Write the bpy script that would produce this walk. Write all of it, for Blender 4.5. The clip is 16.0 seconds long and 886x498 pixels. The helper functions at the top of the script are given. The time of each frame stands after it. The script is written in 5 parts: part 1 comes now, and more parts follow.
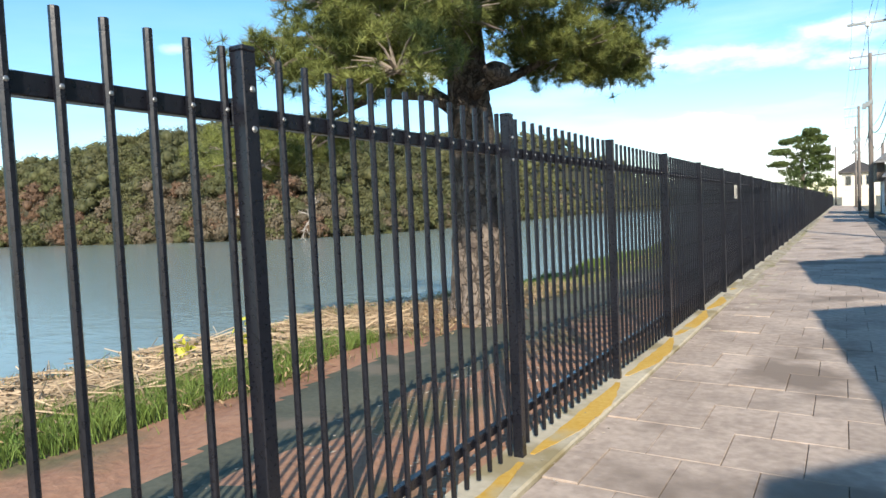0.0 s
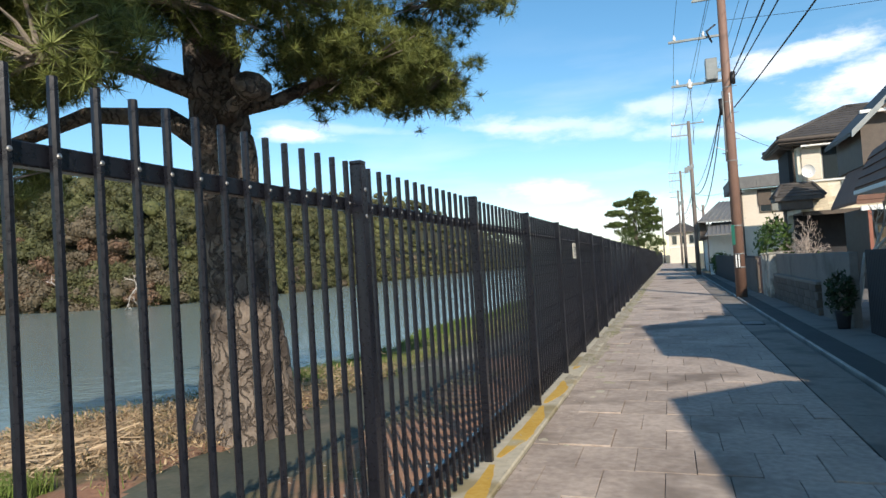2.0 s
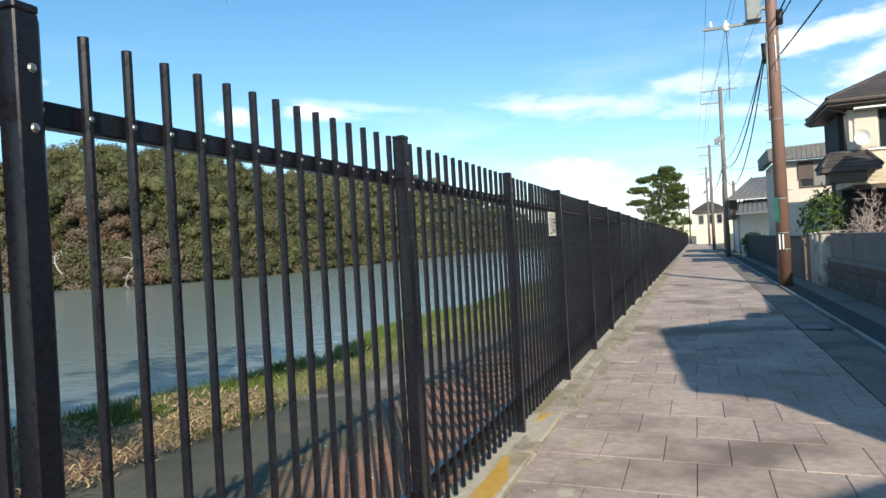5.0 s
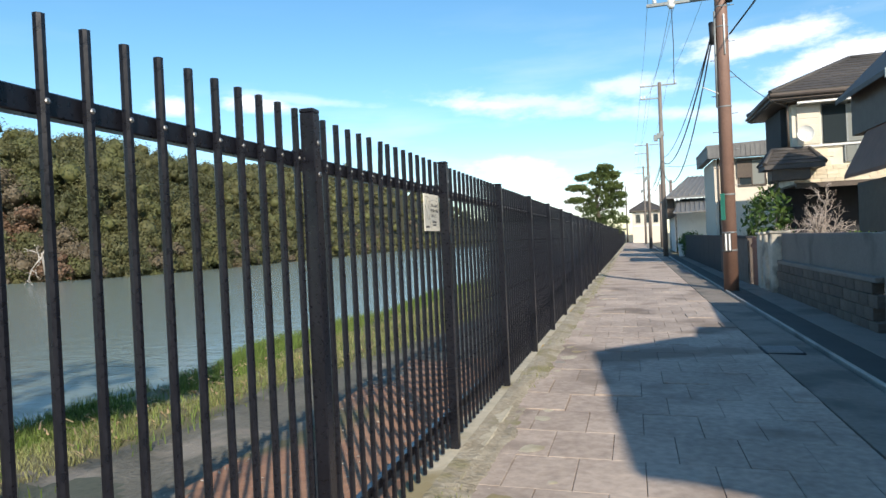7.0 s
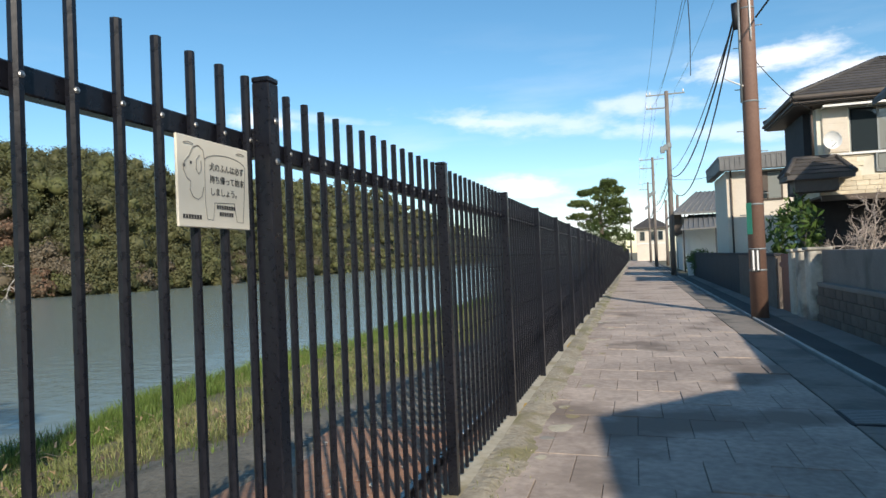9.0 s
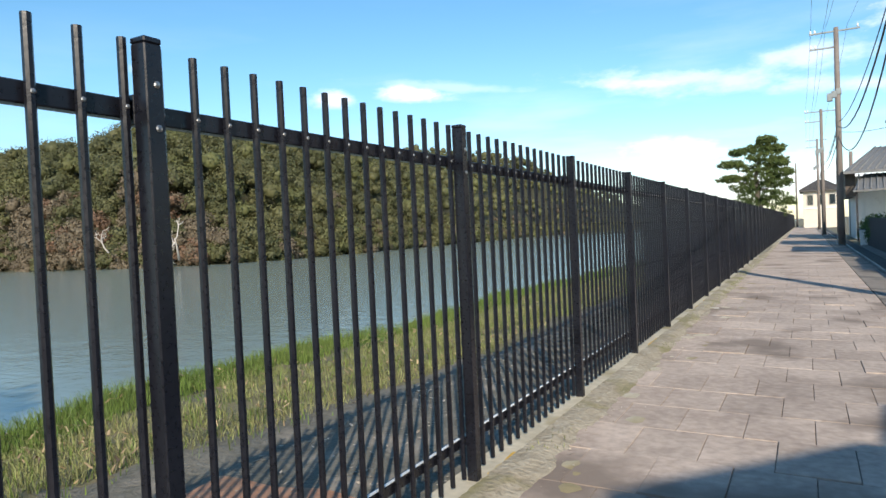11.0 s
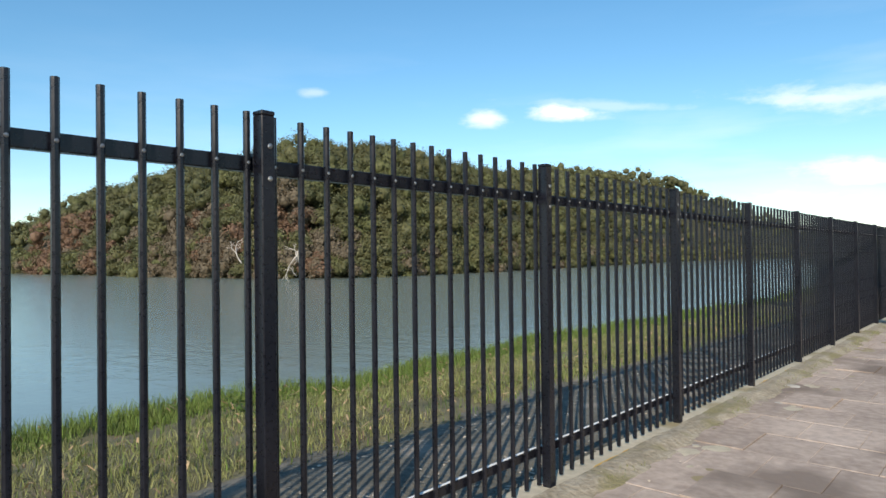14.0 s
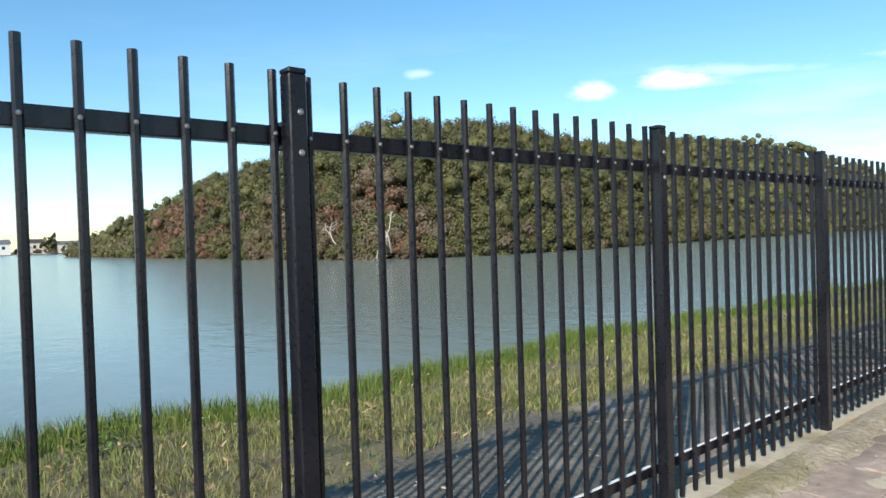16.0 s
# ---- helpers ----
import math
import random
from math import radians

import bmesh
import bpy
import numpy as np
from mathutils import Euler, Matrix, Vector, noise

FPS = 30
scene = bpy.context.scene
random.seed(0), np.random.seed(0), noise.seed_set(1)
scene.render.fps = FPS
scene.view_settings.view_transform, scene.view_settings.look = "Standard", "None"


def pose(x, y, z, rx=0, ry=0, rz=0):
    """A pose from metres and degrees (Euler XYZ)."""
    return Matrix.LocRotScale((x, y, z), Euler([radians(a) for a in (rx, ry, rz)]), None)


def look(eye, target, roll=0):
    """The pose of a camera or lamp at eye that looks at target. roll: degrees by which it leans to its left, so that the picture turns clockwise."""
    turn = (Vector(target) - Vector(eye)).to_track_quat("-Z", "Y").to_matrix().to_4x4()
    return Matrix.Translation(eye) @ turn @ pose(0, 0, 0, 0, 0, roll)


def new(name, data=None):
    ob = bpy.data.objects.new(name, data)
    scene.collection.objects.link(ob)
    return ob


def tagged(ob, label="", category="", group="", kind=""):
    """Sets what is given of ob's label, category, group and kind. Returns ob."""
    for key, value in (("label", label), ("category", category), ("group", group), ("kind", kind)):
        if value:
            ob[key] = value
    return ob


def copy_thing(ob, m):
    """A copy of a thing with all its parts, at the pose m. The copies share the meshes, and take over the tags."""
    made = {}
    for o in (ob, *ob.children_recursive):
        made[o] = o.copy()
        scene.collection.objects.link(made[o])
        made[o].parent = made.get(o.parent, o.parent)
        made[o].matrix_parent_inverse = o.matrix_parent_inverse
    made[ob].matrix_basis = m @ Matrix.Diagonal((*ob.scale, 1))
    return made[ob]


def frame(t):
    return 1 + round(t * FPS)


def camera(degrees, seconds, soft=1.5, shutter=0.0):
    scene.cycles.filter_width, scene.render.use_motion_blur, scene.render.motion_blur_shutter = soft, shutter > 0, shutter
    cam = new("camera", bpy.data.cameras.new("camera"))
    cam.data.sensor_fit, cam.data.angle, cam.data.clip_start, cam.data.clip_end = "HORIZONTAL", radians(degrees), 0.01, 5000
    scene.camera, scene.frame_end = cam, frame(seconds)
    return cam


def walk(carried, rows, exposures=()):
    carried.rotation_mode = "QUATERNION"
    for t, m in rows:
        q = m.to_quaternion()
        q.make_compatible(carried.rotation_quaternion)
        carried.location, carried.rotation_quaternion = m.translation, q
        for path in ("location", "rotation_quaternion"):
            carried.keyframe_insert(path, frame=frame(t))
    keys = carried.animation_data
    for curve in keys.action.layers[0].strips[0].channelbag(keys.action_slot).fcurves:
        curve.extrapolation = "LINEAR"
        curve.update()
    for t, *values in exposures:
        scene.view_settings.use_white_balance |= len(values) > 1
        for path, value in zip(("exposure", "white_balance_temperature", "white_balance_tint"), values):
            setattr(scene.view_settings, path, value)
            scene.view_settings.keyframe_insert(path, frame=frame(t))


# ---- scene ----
cam = camera(66.4, 16.0, soft=1.5)
PATH = [
    (0, (1.673, -13.596, 1.445), (0.652, -11.880, 1.345), -2.66),
    (0.5, (1.595, -12.964, 1.433), (0.704, -11.177, 1.333), -2.79),
    (1, (1.575, -12.268, 1.460), (0.810, -10.419, 1.426), -3.03),
    (1.5, (1.404, -11.588, 1.471), (0.687, -9.720, 1.463), -3.44),
    (2, (1.393, -10.952, 1.463), (0.759, -9.055, 1.522), -3.61),
    (2.5, (1.290, -10.302, 1.474), (0.746, -8.378, 1.540), -3.12),
    (3, (1.350, -9.662, 1.433), (0.803, -7.740, 1.501), -3.61),
    (3.5, (1.320, -8.979, 1.435), (0.751, -7.063, 1.465), -3.33),
    (4, (1.389, -8.303, 1.418), (0.683, -6.433, 1.441), -3.66),
    (6.5, (1.222, -5.169, 1.440), (0.572, -3.277, 1.410), -1.77),
    (7, (1.237, -4.503, 1.420), (0.697, -2.577, 1.402), -2.67),
    (7.5, (1.152, -3.858, 1.421), (0.728, -1.904, 1.400), -2.42),
    (8, (1.163, -3.211, 1.421), (0.726, -1.260, 1.461), -2.53),
    (8.5, (1.099, -2.581, 1.418), (0.681, -0.627, 1.482), -2.46),
    (9, (1.093, -1.885, 1.386), (0.547, 0.038, 1.419), -2.39),
    (9.2, (1.078, -1.628, 1.380), (0.518, 0.292, 1.386), -2.30),
    (11.5, (1.855, 1.315, 1.363), (0.786, 3.004, 1.310), -2.61),
    (12, (2.009, 1.971, 1.369), (0.842, 3.594, 1.317), -2.51),
    (12.5, (2.201, 2.584, 1.363), (0.968, 4.159, 1.362), -2.72),
    (13, (2.270, 3.202, 1.359), (1.060, 4.794, 1.355), -1.63),
    (13.5, (2.326, 3.851, 1.372), (1.173, 5.484, 1.431), -1.26),
    (14, (2.195, 4.482, 1.384), (0.894, 6.000, 1.410), -0.72),
    (14.5, (2.163, 5.126, 1.384), (0.647, 6.429, 1.421), -1.67),
    (15, (2.015, 5.728, 1.379), (0.419, 6.932, 1.328), -2.02),
    (15.5, (2.013, 6.377, 1.409), (0.475, 7.655, 1.387), -1.38),
    (16, (1.874, 6.993, 1.411), (0.348, 8.285, 1.379), -1.86),
]
EXPOSURES = [(0, 0.49), (1.0, 0.33), (2.5, 0.00), (3.5, 0.05), (6.5, 0.19), (8, 0.23), (9, -0.05), (9.2, -0.05), (11.3, 0.23), (12.5, 0.25), (13.0, 0.17), (13.5, 0.03), (14, 0.01), (14.6, 0.19), (15.2, 0.25), (16, 0.25)]
walk(cam, [(t, look(eye, aim, lean)) for t, eye, aim, lean in PATH], EXPOSURES)


# ---- world, sun ----
SUN_EL, SUN_X, SUN_Y = 30.0, 0.475, -0.88
world = bpy.data.worlds.new("sky")
scene.world = world
world.use_nodes = True
wn, wl = world.node_tree.nodes, world.node_tree.links
sky = wn.new("ShaderNodeTexSky")
sky.sky_type, sky.sun_disc = "NISHITA", False
sky.sun_elevation, sky.sun_rotation = radians(SUN_EL), math.atan2(SUN_X, SUN_Y)
sky.air_density, sky.dust_density, sky.ozone_density = 1.0, 0.3, 2.5
tc = wn.new("ShaderNodeTexCoord")
mp = wn.new("ShaderNodeMapping")
mp.inputs["Scale"].default_value = (1.6, 1.6, 9.0)
mp.inputs["Location"].default_value = (0.35, 0.1, 0.0)
cn = wn.new("ShaderNodeTexNoise")
cn.inputs["Scale"].default_value, cn.inputs["Detail"].default_value, cn.inputs["Roughness"].default_value = 1.9, 8, 0.55
cr = wn.new("ShaderNodeValToRGB")
cr.color_ramp.elements[0].position, cr.color_ramp.elements[1].position = 0.50, 0.68
sep = wn.new("ShaderNodeSeparateXYZ")
lowr = wn.new("ShaderNodeMapRange")
lowr.inputs[1].default_value, lowr.inputs[2].default_value, lowr.inputs[3].default_value, lowr.inputs[4].default_value = 0.34, 0.12, 0.0, 1.0
east = wn.new("ShaderNodeMapRange")
east.inputs[1].default_value, east.inputs[2].default_value, east.inputs[3].default_value, east.inputs[4].default_value = -0.9, 0.35, 0.25, 1.0
mul = wn.new("ShaderNodeMath"); mul.operation = "MULTIPLY"
mul2 = wn.new("ShaderNodeMath"); mul2.operation = "MULTIPLY"
mix = wn.new("ShaderNodeMixRGB")
mix.inputs[2].default_value = (9.0, 9.2, 9.6, 1)
wl.new(tc.outputs["Generated"], mp.inputs[0]); wl.new(mp.outputs[0], cn.inputs["Vector"]); wl.new(cn.outputs["Fac"], cr.inputs[0])
wl.new(tc.outputs["Generated"], sep.inputs[0]); wl.new(sep.outputs[2], lowr.inputs[0]); wl.new(sep.outputs[0], east.inputs[0])
wl.new(cr.outputs[0], mul.inputs[0]); wl.new(lowr.outputs[0], mul.inputs[1])
wl.new(mul.outputs[0], mul2.inputs[0]); wl.new(east.outputs[0], mul2.inputs[1])
# clouds: azimuth, elevation, half width, half height, slope (radians) and cover of each
CLOUDS = [
    (0.177, 0.242, 0.096, 0.022, 0.12, 0.95),
    (0.272, 0.196, 0.088, 0.035, 0.09, 1.00),
    (0.009, 0.203, 0.079, 0.020, 0.02, 0.55),
    (-0.195, 0.197, 0.109, 0.011, -0.10, 0.60),
    (0.104, 0.161, 0.159, 0.013, -0.09, 0.50),
    (-0.160, 0.096, 0.079, 0.014, -0.04, 0.90),
    (-0.517, 0.202, 0.054, 0.008, -0.10, 0.55),
    (-0.533, 0.206, 0.057, 0.013, -0.09, 1.00),
    (-0.642, 0.201, 0.030, 0.013, -0.08, 0.75),
    (-0.169, 0.102, 0.079, 0.017, -0.12, 0.85),
    (-0.138, 0.196, 0.159, 0.020, -0.08, 0.50),
    (-0.465, 0.212, 0.142, 0.008, -0.10, 0.30),
    (-0.892, 0.238, 0.023, 0.007, 0.03, 0.35),
    (-0.033, 0.051, 0.184, 0.033, -0.08, 0.80),
]


def world_math(op, a, b=None):
    nd = wn.new("ShaderNodeMath")
    nd.operation = op
    for k, v in enumerate((a, b)):
        if v is None:
            continue
        if isinstance(v, (int, float)):
            nd.inputs[k].default_value = v
        else:
            wl.new(v, nd.inputs[k])
    return nd.outputs[0]


az_el = wn.new("ShaderNodeCombineXYZ")
wl.new(world_math("ARCTAN2", sep.outputs[0], sep.outputs[1]), az_el.inputs[0])
wl.new(world_math("ARCSINE", sep.outputs[2]), az_el.inputs[1])
stretch = wn.new("ShaderNodeMapping")
stretch.inputs["Scale"].default_value = (9.0, 22.0, 1.0)
wisp = wn.new("ShaderNodeTexNoise")
wisp.inputs["Scale"].default_value, wisp.inputs["Detail"].default_value, wisp.inputs["Roughness"].default_value = 1.0, 9, 0.62
wl.new(az_el.outputs[0], stretch.inputs[0]); wl.new(stretch.outputs[0], wisp.inputs["Vector"])
cover = None
for c_az, c_el, c_w, c_h, c_slope, c_most in CLOUDS:
    cm = wn.new("ShaderNodeMapping")
    cm.vector_type = "TEXTURE"
    cm.inputs["Location"].default_value, cm.inputs["Rotation"].default_value, cm.inputs["Scale"].default_value = (c_az, c_el, 0), (0, 0, c_slope), (c_w, c_h, 1)
    wl.new(az_el.outputs[0], cm.inputs[0])
    far_off = wn.new("ShaderNodeVectorMath"); far_off.operation = "LENGTH"
    wl.new(cm.outputs[0], far_off.inputs[0])
    edge = world_math("ADD", far_off.outputs["Value"], world_math("MULTIPLY", world_math("SUBTRACT", wisp.outputs["Fac"], 0.5), -3.4))
    ramp = wn.new("ShaderNodeMapRange"); ramp.interpolation_type = "SMOOTHSTEP"
    for k, v in ((1, 1.25), (2, 0.15), (3, 0.0), (4, c_most)):
        ramp.inputs[k].default_value = v
    wl.new(edge, ramp.inputs[0])
    cover = world_math("MAXIMUM", cover, ramp.outputs[0]) if cover else ramp.outputs[0]
hsv = wn.new("ShaderNodeHueSaturation")
hsv.inputs["Hue"].default_value, hsv.inputs["Saturation"].default_value = 0.490, 1.20
hsv.inputs["Value"].default_value = 1.18
wl.new(sky.outputs[0], hsv.inputs["Color"])
wl.new(world_math("MAXIMUM", world_math("MULTIPLY", mul2.outputs[0], 0.35), cover), mix.inputs[0]); wl.new(hsv.outputs[0], mix.inputs[1])
wl.new(mix.outputs[0], wn["Background"].inputs[0])
wn["Background"].inputs[1].default_value = 0.138

sun = new("sun", bpy.data.lights.new("sun", "SUN"))
sun.data.energy, sun.data.angle, sun.data.color = 4.9, radians(0.53), (1.0, 0.89, 0.74)
sun.matrix_world = look((SUN_X * 100, SUN_Y * 100, 100 * math.tan(radians(SUN_EL))), (0, 0, 0))


# ---- materials ----
def surface(name, c1, c2, scale=6.0, rough=0.8, bump=0.2, fine=8.0, metal=0.0, c3=None, spots=0.62, random_tint=0.0, stretch=(1, 1, 1), bump_dist=0.01, island=0.0, placed=False):
    """A surface of two colours mixed at two scales, with fine relief; c3: spots of a third colour."""
    m = bpy.data.materials.new(name)
    m.use_nodes = True
    n, l = m.node_tree.nodes, m.node_tree.links
    b = n["Principled BSDF"]
    co = n.new("ShaderNodeTexCoord")
    ma = n.new("ShaderNodeMapping")
    ma.inputs["Scale"].default_value = stretch
    l.new(n.new("ShaderNodeNewGeometry").outputs["Position"] if placed else co.outputs["Object"], ma.inputs[0])
    big, small = n.new("ShaderNodeTexNoise"), n.new("ShaderNodeTexNoise")
    for tex, sc in ((big, scale), (small, scale * fine)):
        tex.inputs["Scale"].default_value, tex.inputs["Detail"].default_value = sc, 6
        l.new(ma.outputs[0], tex.inputs["Vector"])
    add = n.new("ShaderNodeMath"); add.operation = "ADD"
    l.new(big.outputs["Fac"], add.inputs[0]); l.new(small.outputs["Fac"], add.inputs[1])
    rng = n.new("ShaderNodeMapRange")
    rng.inputs[1].default_value, rng.inputs[2].default_value = 0.7, 1.3
    l.new(add.outputs[0], rng.inputs[0])
    cm = n.new("ShaderNodeMixRGB")
    cm.inputs[1].default_value, cm.inputs[2].default_value = (*c1, 1), (*c2, 1)
    l.new(rng.outputs[0], cm.inputs[0])
    out = cm.outputs[0]
    if c3:
        sp = n.new("ShaderNodeTexNoise")
        sp.inputs["Scale"].default_value, sp.inputs["Detail"].default_value = scale * 0.7, 5
        mo = n.new("ShaderNodeVectorMath"); mo.operation = "ADD"; mo.inputs[1].default_value = (7.3, 2.9, 5.1)
        l.new(ma.outputs[0], mo.inputs[0]); l.new(mo.outputs[0], sp.inputs["Vector"])
        sr = n.new("ShaderNodeMapRange"); sr.inputs[1].default_value, sr.inputs[2].default_value = spots - 0.04, spots + 0.06
        l.new(sp.outputs["Fac"], sr.inputs[0])
        c2m = n.new("ShaderNodeMixRGB"); c2m.inputs[2].default_value = (*c3, 1)
        l.new(sr.outputs[0], c2m.inputs[0]); l.new(out, c2m.inputs[1])
        out = c2m.outputs[0]
    if random_tint or island:
        src = n.new("ShaderNodeNewGeometry").outputs["Random Per Island"] if island else n.new("ShaderNodeObjectInfo").outputs["Random"]
        k = island or random_tint
        vr = n.new("ShaderNodeMapRange"); vr.inputs[3].default_value, vr.inputs[4].default_value = 1 - k, 1 + k
        l.new(src, vr.inputs[0])
        hs = n.new("ShaderNodeHueSaturation")
        l.new(vr.outputs[0], hs.inputs["Value"]); l.new(out, hs.inputs["Color"])
        out = hs.outputs[0]
    l.new(out, b.inputs["Base Color"])
    b.inputs["Roughness"].default_value, b.inputs["Metallic"].default_value = rough, metal
    rr = n.new("ShaderNodeMapRange")
    rr.inputs[3].default_value, rr.inputs[4].default_value = max(0.02, rough - 0.12), min(1, rough + 0.12)
    l.new(small.outputs["Fac"], rr.inputs[0]); l.new(rr.outputs[0], b.inputs["Roughness"])
    if bump:
        bp = n.new("ShaderNodeBump")
        bp.inputs["Strength"].default_value, bp.inputs["Distance"].default_value = bump, bump_dist
        l.new(small.outputs["Fac"], bp.inputs["Height"]); l.new(bp.outputs[0], b.inputs["Normal"])
    return m


def leafy(name, c1, c2, island=0.45, rough=0.6, trans=0.25):
    m = surface(name, c1, c2, 0.35, rough, 0, 6, island=island)
    b = m.node_tree.nodes["Principled BSDF"]
    b.inputs["Transmission Weight"].default_value = 0
    b.inputs["Subsurface Weight"].default_value = 0
    b.inputs["Specular IOR Level"].default_value = 0.25
    return m


BLACK = surface("black_fence_paint", (0.006, 0.007, 0.011), (0.014, 0.015, 0.022), 3, 0.30, 0.05, 20)
BOLT = surface("steel_bolt", (0.55, 0.54, 0.52), (0.4, 0.39, 0.37), 20, 0.35, 0, metal=0.9)
SLAB = surface("paving_slab", (0.310, 0.247, 0.205), (0.535, 0.440, 0.370), 1.1, 0.92, 0.45, 14, c3=(0.225, 0.178, 0.145), spots=0.58, random_tint=0.09, placed=True)
JOINT = surface("joint_bed", (0.075, 0.068, 0.058), (0.15, 0.135, 0.115), 3, 0.95, 0.4)
CONCRETE = surface("light_concrete", (0.36, 0.34, 0.30), (0.50, 0.47, 0.42), 1.2, 0.85, 0.3, 16, c3=(0.28, 0.265, 0.235), spots=0.57, placed=True)
KERB = surface("kerb_concrete", (0.40, 0.36, 0.27), (0.58, 0.52, 0.40), 1.7, 0.9, 0.5, 9, c3=(0.30, 0.25, 0.14), spots=0.55)
OCHRE = surface("ochre_lichen", (0.50, 0.29, 0.035), (0.60, 0.40, 0.10), 2.5, 0.9, 0.5, 10, c3=(0.42, 0.36, 0.22), spots=0.60)
ASPHALT = surface("asphalt", (0.040, 0.043, 0.042), (0.075, 0.076, 0.072), 1.5, 0.9, 0.5, 40)
EARTH = surface("bank_earth", (0.27, 0.135, 0.082), (0.40, 0.225, 0.140), 0.9, 0.95, 0.6, 14, c3=(0.14, 0.12, 0.06), spots=0.55, bump_dist=0.03)
TRACK = surface("dark_track", (0.085, 0.082, 0.064), (0.19, 0.175, 0.14), 2.2, 0.95, 0.9, 12, c3=(0.27, 0.235, 0.19), spots=0.58, bump_dist=0.02)
# darker grey-green track colour for the first stretch
GREEN_TRACK = surface("grey_green_track", (0.055, 0.064, 0.046), (0.115, 0.118, 0.085), 1.8, 0.95, 0.5, 12, c3=(0.16, 0.135, 0.10), spots=0.62)
TURF = surface("dry_turf", (0.115, 0.105, 0.050), (0.21, 0.185, 0.10), 2.5, 0.95, 0.7, 12, c3=(0.20, 0.135, 0.085), spots=0.62, bump_dist=0.03)
GROUND = surface("far_ground", (0.10, 0.10, 0.06), (0.20, 0.17, 0.11), 0.2, 0.95, 0.2)
GRASS = leafy("green_grass", (0.085, 0.145, 0.028), (0.150, 0.205, 0.05))
DRY = leafy("dry_grass", (0.26, 0.255, 0.115), (0.175, 0.20, 0.07))
STRAW = leafy("straw", (0.40, 0.30, 0.18), (0.27, 0.19, 0.11), rough=0.7)
PALE_REED = leafy("pale_reed", (0.46, 0.36, 0.24), (0.29, 0.205, 0.13), 0.45, 0.7)
YELLOW = leafy("yellow_leaf", (0.50, 0.46, 0.05), (0.36, 0.38, 0.06), 0.3)
VERGE = surface("verge_soil", (0.24, 0.205, 0.145), (0.46, 0.41, 0.32), 3.0, 0.95, 0.8, 9, c3=(0.25, 0.225, 0.12), spots=0.58, placed=True, bump_dist=0.02)
PALE_BITS = leafy("pale_litter", (0.55, 0.49, 0.40), (0.34, 0.27, 0.20), 0.4, 0.8)
NEEDLE = leafy("pine_needle", (0.090, 0.118, 0.034), (0.215, 0.235, 0.066), 0.55, 0.5)
NEEDLE_FAR = leafy("far_pine_needle", (0.055, 0.09, 0.03), (0.12, 0.15, 0.04), 0.4)


def bark_material():
    """Plates of pale grey-brown bark parted by dark cracks, longer than wide."""
    m = surface("pine_bark", (0.120, 0.094, 0.075), (0.245, 0.200, 0.162), 5, 0.95, 0.8, 7, c3=(0.085, 0.067, 0.056), spots=0.55, bump_dist=0.02)
    n, l = m.node_tree.nodes, m.node_tree.links
    b = n["Principled BSDF"]
    was = b.inputs["Base Color"].links[0].from_socket
    co, ma, wob = n.new("ShaderNodeTexCoord"), n.new("ShaderNodeMapping"), n.new("ShaderNodeTexNoise")
    ma.inputs["Scale"].default_value = (1, 1, 0.38)
    wob.inputs["Scale"].default_value, wob.inputs["Detail"].default_value = 6, 4
    mixv = n.new("ShaderNodeMixRGB"); mixv.inputs[0].default_value = 0.22
    l.new(co.outputs["Object"], ma.inputs[0]); l.new(co.outputs["Object"], wob.inputs["Vector"])
    l.new(ma.outputs[0], mixv.inputs[1]); l.new(wob.outputs["Color"], mixv.inputs[2])
    vo = n.new("ShaderNodeTexVoronoi"); vo.feature = "DISTANCE_TO_EDGE"; vo.inputs["Scale"].default_value = 11.0
    l.new(mixv.outputs[0], vo.inputs["Vector"])
    ra = n.new("ShaderNodeMapRange"); ra.inputs[1].default_value, ra.inputs[2].default_value = 0.0, 0.11
    l.new(vo.outputs["Distance"], ra.inputs[0])
    mx = n.new("ShaderNodeMixRGB"); mx.inputs[1].default_value = (0.085, 0.067, 0.055, 1)
    l.new(ra.outputs[0], mx.inputs[0]); l.new(was, mx.inputs[2]); l.new(mx.outputs[0], b.inputs["Base Color"])
    bu = n.new("ShaderNodeBump"); bu.inputs["Strength"].default_value, bu.inputs["Distance"].default_value = 0.9, 0.03
    l.new(ra.outputs[0], bu.inputs["Height"])
    if b.inputs["Normal"].links:
        l.new(b.inputs["Normal"].links[0].from_socket, bu.inputs["Normal"])
    l.new(bu.outputs[0], b.inputs["Normal"])
    return m


BARK = bark_material()
BRANCH = surface("grey_branch", (0.22, 0.18, 0.15), (0.33, 0.28, 0.23), 6, 0.9, 0.4)
TWIG = surface("pale_twig", (0.36, 0.29, 0.24), (0.48, 0.40, 0.34), 6, 0.9, 0.2)
PALE_WOOD = surface("pale_dead_wood", (0.55, 0.50, 0.45), (0.42, 0.38, 0.33), 4, 0.85, 0.2)
WOODS = [leafy("woods_dark", (0.066, 0.070, 0.030), (0.088, 0.090, 0.039), 0.10), leafy("woods_olive", (0.084, 0.085, 0.035), (0.108, 0.105, 0.045), 0.10),
         leafy("woods_light", (0.092, 0.100, 0.036), (0.116, 0.118, 0.048), 0.10), leafy("woods_russet", (0.165, 0.094, 0.060), (0.130, 0.086, 0.052), 0.14),
         leafy("woods_bare", (0.122, 0.098, 0.064), (0.142, 0.112, 0.074), 0.14)]
POLE = surface("brown_pole_paint", (0.20, 0.115, 0.085), (0.26, 0.155, 0.115), 2, 0.6, 0.1, 12, c3=(0.15, 0.09, 0.07), spots=0.63)
